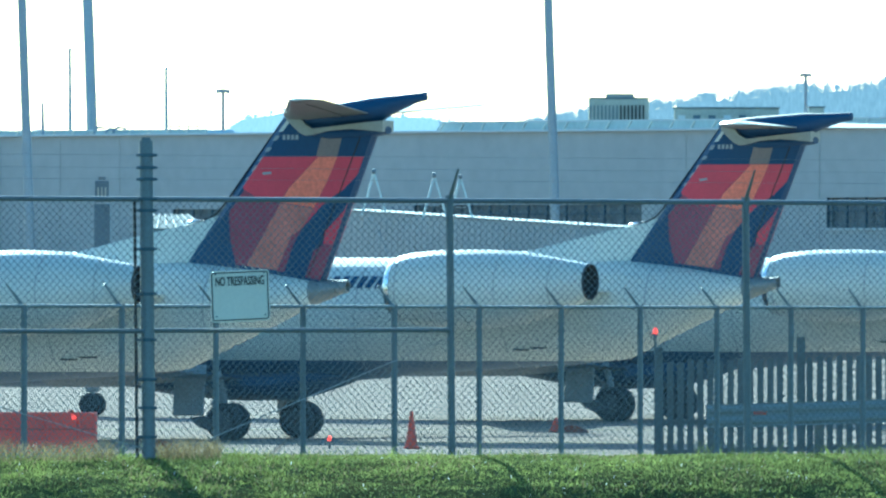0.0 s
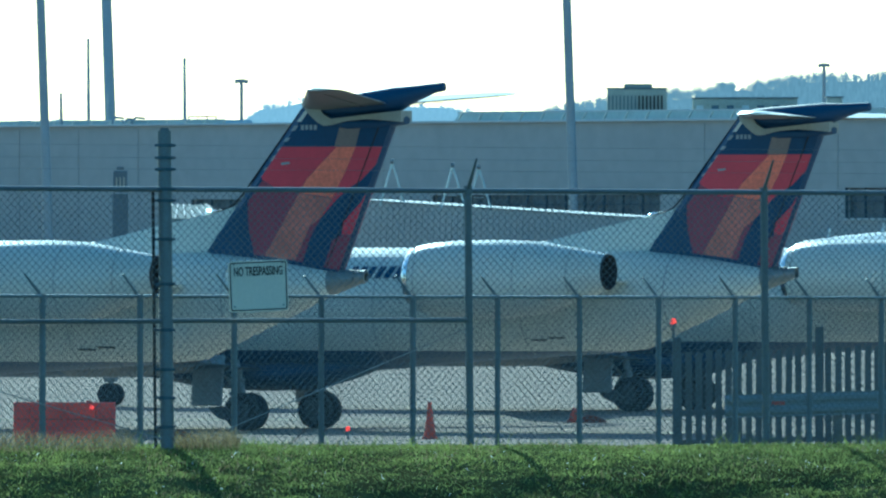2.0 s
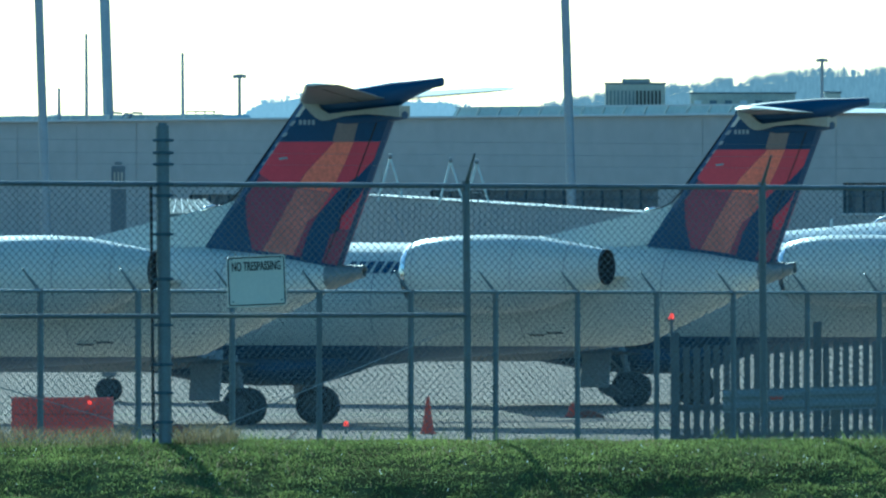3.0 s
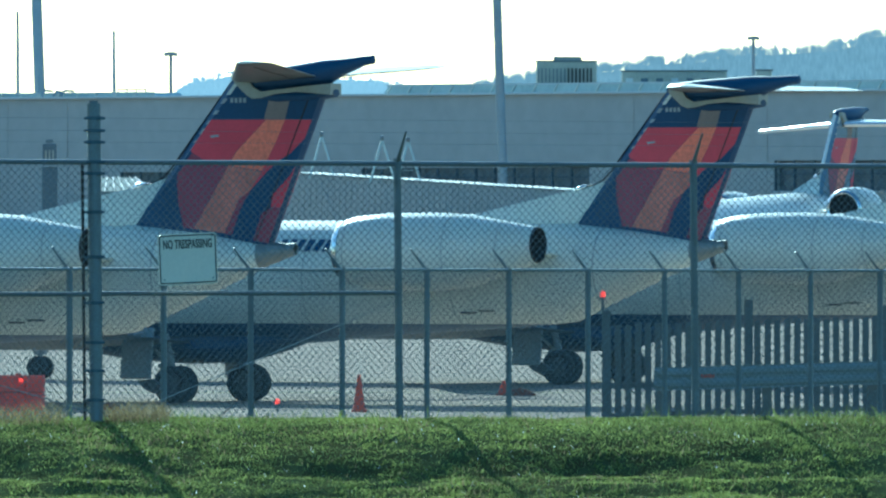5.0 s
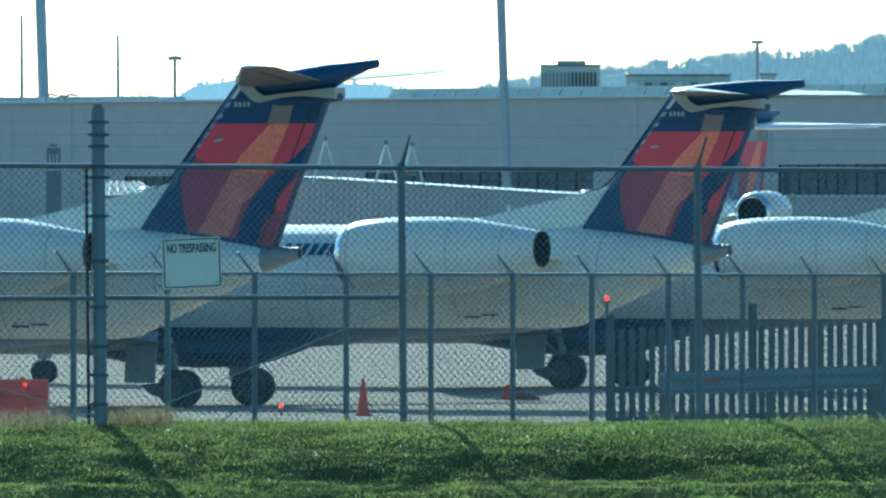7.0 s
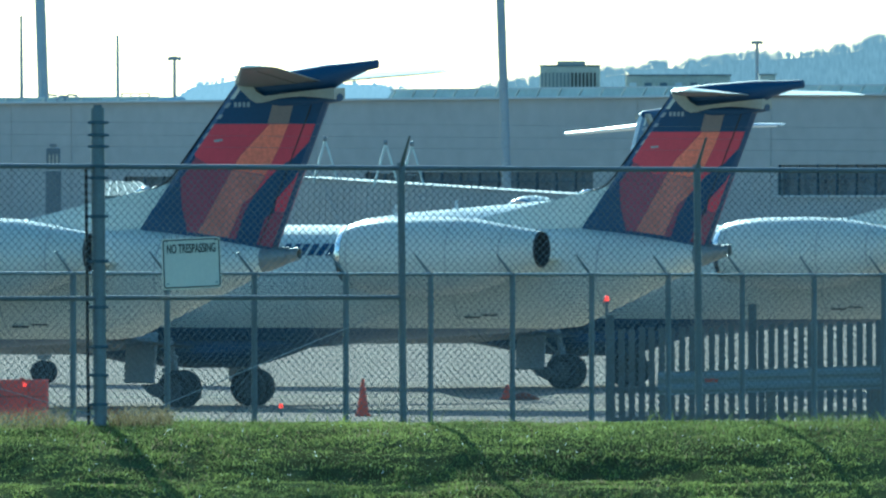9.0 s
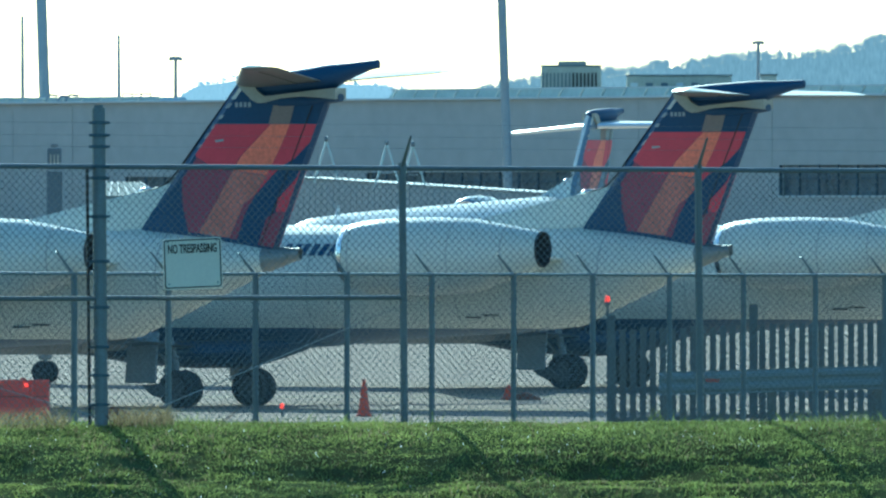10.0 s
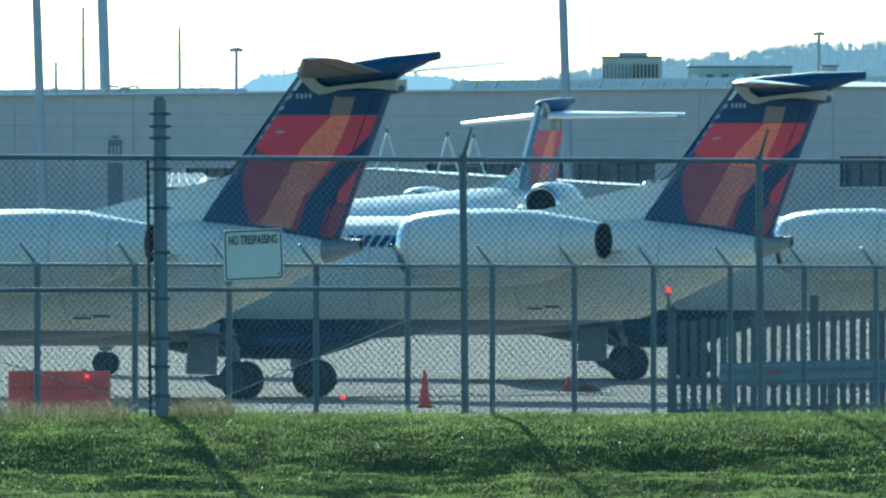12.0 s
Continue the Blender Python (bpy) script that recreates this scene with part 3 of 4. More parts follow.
taxi_jet = airliner(pose(9, 465, 0, 0, 0, 248), "white regional jet with red fin, taxiing across the apron", k=1.19, stretch=0.0, droop=0.033, trim=0, pitch=6.5, stab_half=3.45, bumps=False, eng=(-1.1, 1.98, 0.17), sweep=1.95, drop=0.26, rise=-0.33, girth=0.9, long=0.62)

# ---- ground: one sheet that rises to a grassy bank under the near fence, then falls to the apron ----
PROFILE = [(-60, 2.0), (0, 2.0), (20, 1.6), (60, 0.8), (90, 0.68), (105, 0.68), (112, 0.72), (116, 0.75), (119.6, 0.81), (121.4, 0.88), (121.8, 0.95), (122.9, 0.985), (123.4, 1.1),
           (123.9, 1.15), (124.6, 1.39), (125.2, 1.5), (126.0, 1.61), (127, 1.66), (132, 1.46), (150, 0.57), (174, 0.44), (200, 0.2), (212, -0.1), (216, -0.3), (3000, -0.3)]


def ground_z(x, y):
    v = y
    if 75 < y < 126:
        v = y + min(1.0, (126 - y) / 2) * (0.6 * noise.noise((x * 0.35, y * 0.4, 7)) + 0.35 * noise.noise((x * 1.0, y * 0.7, 21)))
    for (a, za), (b, zb) in zip(PROFILE, PROFILE[1:]):
        if v <= b:
            base = za + (zb - za) * (v - a) / (b - a)
            break
    if 75 < y < 140:
        low = min(1.0, max(0.12, (126.3 - y) / 2.5))
        base += low * (0.055 * noise.noise((x * 0.6, y * 0.8, 0)) + 0.055 * noise.noise((x * 1.0, y * 1.9, 3)) + 0.035 * noise.noise((x * 3.2, y * 3.6, 8)))
    return base


gx = [-3000, -600, -120, -40, -20] + [-12 + 0.25 * i for i in range(97)] + [20, 40, 120, 600, 3000]
gy = [-60, -20, 0, 20, 50, 75] + [80 + 0.5 * i for i in range(60)] + [110 + 0.15 * i for i in range(200)] + [145, 150, 160, 174, 187, 200, 206, 212, 216, 500, 1200, 3000]
bm = bmesh.new()
rows = [[bm.verts.new((x, y, ground_z(x, y))) for x in gx] for y in gy]
for a, b in zip(rows, rows[1:]):
    for i in range(len(gx) - 1):
        bm.faces.new((a[i], a[i + 1], b[i + 1], b[i]))
ground = tagged(part("ground", bm, M_SOIL), "grassy bank, mown green turf", "ground", kind="structure")

# apron of concrete bays
apron = tagged(new("pavement"), "pale concrete apron with straight joints", "apron", kind="structure")


def apron_z(y):
    """The last two rows of bays before the stands fall a little towards the bank."""
    return -0.1 * min(1.0, max(0.0, (286 - y) / 24))


slab_mesh = None
for y in range(214, 560, 12):
    fall = math.degrees(math.atan((apron_z(y + 12) - apron_z(y)) / 12))
    for i in range(-3, 4):
        if slab_mesh is None:
            p = part("concrete_slab", box((0, 0, -0.1), (11.97, 11.97, 0.2), 0.012), M_CONCRETE, apron, smooth=False)
            slab_mesh = p.data
        else:
            p = new("concrete_slab", slab_mesh)
            p.parent = apron
        p.matrix_basis = pose(i * 12 + 2, y + 6, apron_z(y + 6), fall, 0, 0)
bm = bmesh.new()
add_box(bm, (0, 737, -0.12), (1600, 902, 0.2))
tagged(part("road", bm, M_CONCRETE), "far concrete apron and taxiway", "apron", kind="structure")
# lane markings
for y, x0, x1 in ((253.7, -12.3, 8.2), (270, -14.2, 10.2)):
    tagged(part("lane_line", box(((x0 + x1) / 2, y, apron_z(y) + 0.004), (x1 - x0, 0.35, 0.008)), M_YELLOW, smooth=False), "faded pale yellow line painted on the apron", "marking")


# ---- near fence: chain link on round posts, with a terminal post, along the crest of the bank ----
def chain_link(name, p0, p1, z0a, z0b, z1a, z1b, pitch, r, parent):
    """Diamond mesh between two lower and two upper corners, as crossing wires."""
    p0, p1 = Vector(p0), Vector(p1)
    L = (p1 - p0).length
    H = z1a - z0a
    vs, fs = [], []
    side = Vector((0, 1, 0))

    def put(s, h):
        f = s / L
        return Vector((p0.x + (p1.x - p0.x) * f, p0.y + (p1.y - p0.y) * f, z0a + (z0b - z0a) * f + h * ((z1a - z0a) + ((z1b - z0b) - (z1a - z0a)) * f) / H))

    n = int((L + H) / pitch) + 1
    for fam in (1, -1):
        for i in range(n):
            s0 = i * pitch - H
            a, ha, b, hb = s0, 0.0, s0 + H, H
            if a < 0:
                ha, a = -a, 0.0
            if b > L:
                hb, b = hb - (b - L), L
            if hb - ha < 0.02:
                continue
            if fam < 0:
                ha, hb = H - ha, H - hb
            q0, q1 = put(a, ha), put(b, hb)
            d = (q1 - q0).normalized()
            up = d.cross(side).normalized()
            k = len(vs)
            for q in (q0, q1):
                for j in range(3):
                    w = 2 * math.pi * j / 3
                    vs.append(tuple(q + side * (0.003 * fam + r * math.cos(w)) + up * (r * math.sin(w))))
            fs += [(k, k + 1, k + 4, k + 3), (k + 1, k + 2, k + 5, k + 4), (k + 2, k, k + 3, k + 5)]
    me = bpy.data.meshes.new(name)
    me.from_pydata(vs, [], fs)
    me.materials.append(M_WIRE)
    ob = new(name, me)
    ob.parent = parent
    return tagged(ob, "galvanised diamond wire mesh", kind="stuff")


fence_near = thing("chain_link_fence", Matrix(), "tall galvanised chain-link fence along the grass bank", "fence")
NX, NY, NDX, NDY = -3.28, 126.5, 2.9, 1.55


def near_post(i):
    return NX + NDX * i, NY + NDY * i, 1.69 - 0.004 * i, 4.13 - 0.01 * i


for i in range(-2, 4):
    x, y, zb, zt = near_post(i)
    if i == 0:
        p = part("terminal_post", bar((x, y, zb - 0.3), (x - 0.03, y, 4.69), 0.066, 14), M_GALV, fence_near, "thick galvanised terminal post")
        part("post_cap", bar((x - 0.03, y, 4.68), (x - 0.03, y, 4.72), 0.045, 12), M_GALV, p)
        for z in (4.55, 4.43, 4.32, 4.13, 4.02, 3.65, 3.22, 2.78, 2.4, 2.13, 1.85):
            band = bar((x - 0.02, y, z - 0.016), (x - 0.02, y, z + 0.016), 0.073, 14)
            add_box(band, (x - 0.02, y - 0.05, z), (0.2, 0.03, 0.026), 0.004)
            part("clamp_band", band, M_DOOR, p)
        part("tension_bar", bar((x - 0.115, y, zb - 0.05), (x - 0.14, y, zt), 0.016, 6), M_BLACK, fence_near, "dark tension bar")
    else:
        p = part("fence_post", bar((x, y, zb - 0.3), (x - 0.025, y, zt + 0.02), 0.037, 10), M_GALV, fence_near)
        part("barb_arm", bar((x - 0.03, y, zt), (x + 0.06, y - 0.28, zt + 0.31), 0.022, 8, 0.009), M_GALV, p)
        part("post_cap", bar((x - 0.025, y, zt - 0.03), (x - 0.025, y, zt + 0.05), 0.042, 10), M_GALV, p)
    if i < 3:
        x2, y2, zb2, zt2 = near_post(i + 1)
        part("top_rail", bar((x - 0.025, y, zt), (x2 - 0.025, y2, zt2), 0.026, 8), M_GALV, fence_near)
        if i in (-2, -1, 0):
            part("mid_rail", bar((x, y, 2.87), (x2, y2, 2.865), 0.024, 8), M_GALV, fence_near)
            # Rods take the paler zinc so their colour reads as sunlit.
            if i == 0:
                part("truss_rod", bar((x2, y2, 2.8), (x + 0.58, y + 0.31, 1.83), 0.006, 5), M_BEAM, fence_near)
            if i == -1:
                part("truss_rod", bar((x, y, 2.6), (x2, y2, 1.72), 0.006, 5), M_BEAM, fence_near)
a, b = near_post(-2), near_post(3)
chain_link("wire_mesh", (a[0], a[1] - 0.04, 0), (b[0], b[1] - 0.04, 0), a[2] - 0.03, b[2] - 0.03, a[3], b[3], 0.0755, 0.0031, fence_near)

for dz, dy in ((0.19, -0.12), (0.3, -0.2), (0.42, -0.28)):
    part("barbed_strand", bar((a[0], a[1] + dy * 0.5, a[3] + dz), (b[0], b[1] + dy * 0.5, b[3] + dz), 0.0014, 4), M_GALV, fence_near)

# sign wired to the near fence
sign = thing("warning_sign", pose(-2.415, 126.86, 3.20, 0, -2.2, 27), "white metal sign wired to the chain-link fence", "sign")


def rounded(w, h, r, n=5):
    out = []
    for cx, cz, a0 in ((w / 2 - r, h / 2 - r, 0), (r - w / 2, h / 2 - r, 90), (r - w / 2, r - h / 2, 180), (w / 2 - r, r - h / 2, 270)):
        out += [(cx + r * math.cos(radians(a0 + 90 * i / n)), cz + r * math.sin(radians(a0 + 90 * i / n))) for i in range(n + 1)]
    return out


part("panel", add_prism(bmesh.new(), rounded(0.63, 0.49, 0.035), -0.003, 0.003), M_SIGN, sign, smooth=False)
bm = bmesh.new()
o, q = rounded(0.606, 0.466, 0.028), rounded(0.584, 0.444, 0.018)
add_loft(bm, [[(x, -0.003, z) for x, z in o], [(x, -0.006, z) for x, z in o], [(x, -0.006, z) for x, z in q], [(x, -0.003, z) for x, z in q]], cap=False)
part("border", bm, M_BLACK, sign, "black painted border", smooth=False)
cu = bpy.data.curves.new("lettering", "FONT")
cu.body = "NO TRESPASSING"
cu.size, cu.align_x, cu.align_y, cu.extrude, cu.offset = 0.1, "CENTER", "CENTER", 0.001, 0.0022
tmp = new("lettering", cu)
bpy.context.view_layer.update()
me = bpy.data.meshes.new_from_object(tmp.evaluated_get(bpy.context.evaluated_depsgraph_get()))
bpy.data.objects.remove(tmp)
w = max(v.co.x for v in me.vertices) - min(v.co.x for v in me.vertices)
for v in me.vertices:
    v.co = Vector((v.co.x * 0.52 / w, -0.006 - v.co.z, v.co.y * 1.2 + 0.14))
me.materials.clear()
me.materials.append(M_BLACK)
lt = new("lettering", me)
lt.parent = sign
tagged(lt, "black capital letters reading NO TRESPASSING")
for sx in (-0.26, 0.26):
    for sz in (-0.19, 0.215):
        part("bolt", bar((sx, -0.012, sz), (sx, 0.03, sz), 0.008, 8), M_GALV, sign)

# ---- far fence: lower chain link with bent barb arms, running away to the right ----
fence_far = thing("chain_link_fence", Matrix(), "galvanised chain-link fence with outward barbed arms", "fence")


def far_post(i):
    return -4.2 + 1.013 * i - (0.045 if i == 2 else 0.0), 150 + 2.75 * i, 3.0 - 0.0145 * i


for i in range(-2, 13):
    x, y, zt = far_post(i)
    g = ground_z(x, y) - 0.2
    p = part("fence_post", bar((x, y, g), (x, y, zt + 0.02), 0.036, 8), M_GALV, fence_far)
    part("barb_arm", bar((x, y, zt - 0.02), (x - 0.20, y - 0.1, zt + 0.25), 0.02, 6, 0.012), M_GALV, p)
    if i < 12:
        x2, y2, zt2 = far_post(i + 1)
        part("top_rail", bar((x, y, zt), (x2, y2, zt2), 0.022, 6), M_GALV, fence_far)
a, b = far_post(-2), far_post(12)
chain_link("wire_mesh", (a[0], a[1], 0), (b[0], b[1], 0), 0.5, 0.4, a[2], b[2], 0.0755, 0.0029, fence_far)

# ---- slatted timber fence, guardrail and beacon ----
pick = thing("picket_fence", Matrix(), "weathered grey timber fence of upright slats", "fence")
shared = None
random.seed(4)
for i in range(46):
    x = 2.56 + 0.154 * i
    y = 200 + 0.12 * i
    top = 1.93 + 0.0035 * i + random.uniform(-0.02, 0.02)
    if shared is None:
        o = part("slat", box((0, 0, 0), (0.099, 0.022, 1.95), 0.006), M_WOOD, pick, smooth=False)
        shared = o.data
    else:
        o = new("slat", shared)
        o.parent = pick
    o.matrix_basis = pose(x, y, top - 0.975, 0, random.uniform(-0.5, 0.5), 0)
for z in (0.55, 1.0):
    part("fence_rail", add_bar(bmesh.new(), (2.5, 200.08, z), (9.6, 205.5, z + 0.12), 0.05, 4), M_WOOD, pick, smooth=False)
for x, y, z in ((2.53, 199.9, 2.15), (4.73, 201.7, 2.30), (6.9, 203.3, 2.2), (9.1, 205, 2.25)):
    part("fence_post", box((x, y, z / 2), (0.13, 0.12, z), 0.01), M_WOOD, pick, smooth=False)

rail = thing("guardrail", Matrix(), "galvanised corrugated guardrail on short posts", "guardrail")
bm = bmesh.new()
sect = [(0.0, 0.175), (0.012, 0.15), (-0.035, 0.11), (-0.035, 0.06), (0.012, 0.02), (0.012, -0.02), (-0.035, -0.06), (-0.035, -0.11), (0.012, -0.15), (0.0, -0.175)]
sect = sect + [(y + 0.006, z) for y, z in sect[::-1]]
add_loft(bm, [[(x, yy + a, z + c) for a, c in sect] for x, yy, z in ((3.2, 196.6, 1.155), (3.6, 196.5, 1.16), (6.0, 197.5, 1.22), (10, 199.5, 1.3))])
part("beam", bm, M_BEAM, rail, smooth=False)
for x, y in ((3.35, 196.7), (4.9, 197.25), (6.5, 198.0), (8.2, 198.9)):
    part("rail_post", box((x, y + 0.1, 0.65), (0.15, 0.1, 1.3), 0.01), M_WOOD, rail, smooth=False)
part("reflector", box((4.0, 196.45, 1.2), (0.2, 0.02, 0.05), 0.005), M_CONE, rail, "small orange reflector", smooth=False)


def beacon(m, height, label):
    ob = thing("obstruction_light", m, label, "light")
    part("stem", bar((0, 0, 0), (0, 0, height), 0.022, 8), M_GALV, ob)
    part("collar", bar((0, 0, height), (0, 0, height + 0.03), 0.05, 12), M_GALV, ob)
    part("lens", add_loft(bmesh.new(), [[(r * math.cos(a * math.pi / 6), r * math.sin(a * math.pi / 6), height + z) for a in range(12)]
         for z, r in ((0.03, 0.035), (0.06, 0.042), (0.1, 0.035), (0.125, 0.012))]), M_BEACON, ob, "lit red lens")
    return ob


beacon(pose(2.48, 199.9, 2.15), 0.17, "lit red light on a short stem atop a fence post")
beacon(pose(-3.02, 246.5, -0.1), 0.12, "small lit red edge light on the apron")


# ---- cones, barrier and chocks on the apron ----
def cone(m, label, h=0.7):
    ob = thing("traffic_cone", m, label, "cone")
    part("base", box((0, 0, 0.02), (0.3, 0.3, 0.04), 0.012), M_CONE, ob)
    n = 20
    part("body", add_loft(bmesh.new(), [[(r * math.cos(2 * math.pi * i / n), r * math.sin(2 * math.pi * i / n), z) for i in range(n)]
         for z, r in ((0.04, 0.125), (0.08, 0.112), (h - 0.02, 0.03), (h, 0.022))]), M_CONE, ob)
    return ob


cone(pose(-1.49, 246.5, -0.1), "upright orange traffic cone on the apron")
cone(pose(1.31, 267.3, apron_z(267.3)), "short orange traffic cone near a wheel", 0.3)


def barrier(m):
    ob = thing("water_barrier", m, "orange-red plastic water-filled barrier on the apron", "barrier")
    bm = bmesh.new()
    sect = [(-0.27, 0.0), (-0.27, 0.16), (-0.14, 0.36), (-0.10, 0.72), (-0.07, 0.75), (0.07, 0.75), (0.10, 0.72), (0.14, 0.36), (0.27, 0.16), (0.27, 0.0)]
    add_loft(bm, [[(x, y * q, z) for y, z in sect] for x, q in ((-0.93, 0.8), (-0.9, 1), (0.9, 1), (0.93, 0.8))])
    body = part("body", bm, M_BARRIER, ob)
    for x in (-0.45, 0.45):
        part("filler_cap", bar((x, 0, 0.74), (x, 0, 0.78), 0.06, 12), M_CONE, ob)
    for x in (-0.6, 0.0, 0.6):
        part("stiffening_rib", box((x, -0.17, 0.42), (0.07, 0.1, 0.5), 0.02), M_BARRIER, body)
    part("warning_lamp", bar((0.5, -0.12, 0.66), (0.5, -0.17, 0.66), 0.035, 12), M_BEACON, ob, "lit red warning lamp")
    for z in (0.2, 0.44, 0.6):
        part("moulded_groove", box((0, -0.21 + 0.2 * z, z), (1.78, 0.03, 0.022), 0.006), M_CHOCK, body)
    return ob


barrier(pose(-8.14, 241.4, -0.1))


def chock(m, label):
    ob = thing("wheel_chock", m, label, "chock")
    bm = bmesh.new()
    add_prism(bm, ((-0.3, 0), (-0.28, 0.05), (-0.05, 0.16), (0.1, 0.13), (0.32, 0.03), (0.34, 0)), -0.16, 0.16)
    part("wedge", bm, M_CHOCK, ob)
    return ob


chock(pose(1.64, 267, apron_z(267)), "orange wheel chock on the concrete")
chock(pose(-6.17, 247.6, -0.1), "dark orange wheel chock on the concrete")

# ---- terminal behind the apron ----
WALL_AT, WALL_TURN = (0, 557), math.degrees(math.atan2(-41, 37.4))
terminal = thing("terminal_building", pose(WALL_AT[0], WALL_AT[1], 0, 0, 0, WALL_TURN), "long low grey airport terminal with flat roof", "building")
WZ = 8.5
# wall with the openings cut through: rows of boxes between them
OPEN = [(-4.9, 9.3, 4.55, 5.45), (20.4, 34.0, 4.45, 5.7), (-20.5, -15.5, 3.9, 5.3)]
xs = sorted({-90, 90, *(o[0] for o in OPEN), *(o[1] for o in OPEN)})
for a, b in zip(xs, xs[1:]):
    hole = [o for o in OPEN if o[0] <= a and b <= o[1]]
    spans = [(0, hole[0][2]), (hole[0][3], WZ)] if hole else [(0, WZ)]
    for z0, z1 in spans:
        part("wall", box(((a + b) / 2, 0.2, (z0 + z1) / 2), (b - a, 0.4, z1 - z0)), M_WALL, terminal, smooth=False)
for x in range(-88, 90, 4):
    for z0, z1 in ((0, 8.4),):
        if not any(o[0] - 0.1 < x < o[1] + 0.1 for o in OPEN):
            part("panel_joint", box((x, -0.012, (z0 + z1) / 2), (0.04, 0.02, z1 - z0)), M_JOINT, terminal, smooth=False)
part("parapet_cap", box((0, 0.1, WZ + 0.05), (180, 0.7, 0.1), 0.02), M_ROOF, terminal, smooth=False)
part("roof", box((0, 20.4, WZ - 0.3), (180, 40, 0.3)), M_ROOF, terminal, smooth=False)
part("rear_wall", box((0, 40.2, WZ / 2), (180, 0.3, WZ)), M_WALL, terminal, smooth=False)
for x0, x1, z0, z1 in OPEN:
    n = max(1, round((x1 - x0) / 1.15))
    w = (x1 - x0) / n
    win = part("window", box(((x0 + x1) / 2, 0.34, (z0 + z1) / 2), (x1 - x0, 0.03, z1 - z0)), M_GLASS, terminal, "dark window band", smooth=False)
    for i in range(n + 1):
        part("mullion", box((x0 + w * i, 0.1, (z0 + z1) / 2), (0.06, 0.12, z1 - z0)), M_DOOR, win, smooth=False)
    part("transom", box(((x0 + x1) / 2, 0.1, z0 + (z1 - z0) * 0.55), (x1 - x0, 0.1, 0.05)), M_DOOR, win, smooth=False)
    part("sill", box(((x0 + x1) / 2, -0.05, z0 - 0.04), (x1 - x0 + 0.2, 0.14, 0.08), 0.01), M_ROOF, win, smooth=False)


def skylight(x0, x1, y, z, rise, label):
    sk = part("skylight", add_prism(bmesh.new(), ((x0, z), (x1, z), (x1 - 0.6, z + rise), (x0 + 0.6, z + rise)), y, y + 1.6), M_SKYLIGHT, terminal, label, smooth=False)
    n = int((x1 - x0) / 1.3)
    for i in range(n + 1):
        xx = x0 + 0.6 + (x1 - x0 - 1.2) * i / n
        part("glazing_bar", add_bar(bmesh.new(), (xx - 0.3, y - 0.03, z), (xx + 0.2, y - 0.03, z + rise), 0.04, 4), M_WHITE, sk, smooth=False)
    part("ridge", box(((x0 + x1) / 2, y, z + rise), (x1 - x0 - 1.0, 0.12, 0.07)), M_ROOF, sk, smooth=False)


skylight(-5.4, 40, 1.5, WZ - 0.15, 0.62, "pale green glass skylight strip")
skylight(-46, -19.5, 1.5, WZ - 0.15, 0.42, "pale glass skylight strip")


def rooftop_unit(m, w, h, louvre, label):
    ob = thing("rooftop_unit", m, label, "air conditioner")
    part("casing", box((0, 0, h / 2), (w, 1.4, h), 0.03), M_HVAC, ob, smooth=False)
    part("lid", box((0, 0, h + 0.03), (w + 0.1, 1.5, 0.06), 0.01), M_GALV, ob, smooth=False)
    n = int(w / 0.16)
    for i in range(n):
        if louvre:
            part("louvre", box((-w / 2 + 0.08 + 0.16 * i, -0.71, h * 0.45), (0.07, 0.05, h * 0.75)), M_BLACK if w / 2 > 0.16 * i - w / 2 > -0.1 else M_GALV, ob, smooth=False)
        elif i % 4 == 0:
            part("vent", box((-w / 2 + 0.3 + 0.16 * i, -0.71, h * 0.5), (0.3, 0.05, h * 0.5)), M_ROOF if i % 12 == 0 else M_DOORWAY, ob, smooth=False)
    if louvre:
        part("fan_housing", box((0.05, 0, h + 0.12), (1.2, 1.0, 0.2), 0.02), M_HVAC, ob, smooth=False)
        for i in range(7):
            part("fan_guard", box((-0.45 + 0.16 * i, 0, h + 0.24), (0.02, 0.9, 0.14)), M_GALV, ob, smooth=False)
    return ob


rooftop_unit(pose(5.4, 560, WZ - 0.15), 2.55, 1.6, True, "grey louvred rooftop air-conditioning unit")
rooftop_unit(pose(9.9, 556, WZ - 0.15), 4.4, 1.15, False, "long low grey rooftop unit")
rooftop_unit(pose(13.6, 553, WZ - 0.15), 0.65, 1.15, False, "small dark rooftop vent box")


def antenna(x, y, z0, z1, r=0.09):
    ob = thing("antenna", pose(x, y, z0), "thin whip antenna on the roof", "antenna")
    part("whip", bar((0, 0, 0), (-0.02, 0, z1 - z0), r, 6, r * 0.7), M_MAST, ob)
    part("base", box((0, 0, 0.08), (0.3, 0.3, 0.16), 0.02), M_MAST, ob)


for x, z1 in ((-18.5, 12.4), (-19.7, 10.0), (-14.27, 11.55), (-17.6, 10.0)):
    antenna(x, 580, WZ - 0.15, z1)
rl = thing("roof_railing", pose(-13.45, 578, WZ - 0.15), "thin steel roof railing", "railing")
for i in range(4):
    part("upright", bar((-0.6 + 0.4 * i, 0, 0), (-0.6 + 0.4 * i, 0, 0.6), 0.035, 5), M_MAST, rl)
part("handrail", bar((-0.65, 0, 0.6), (0.65, 0, 0.6), 0.035, 5), M_MAST, rl)



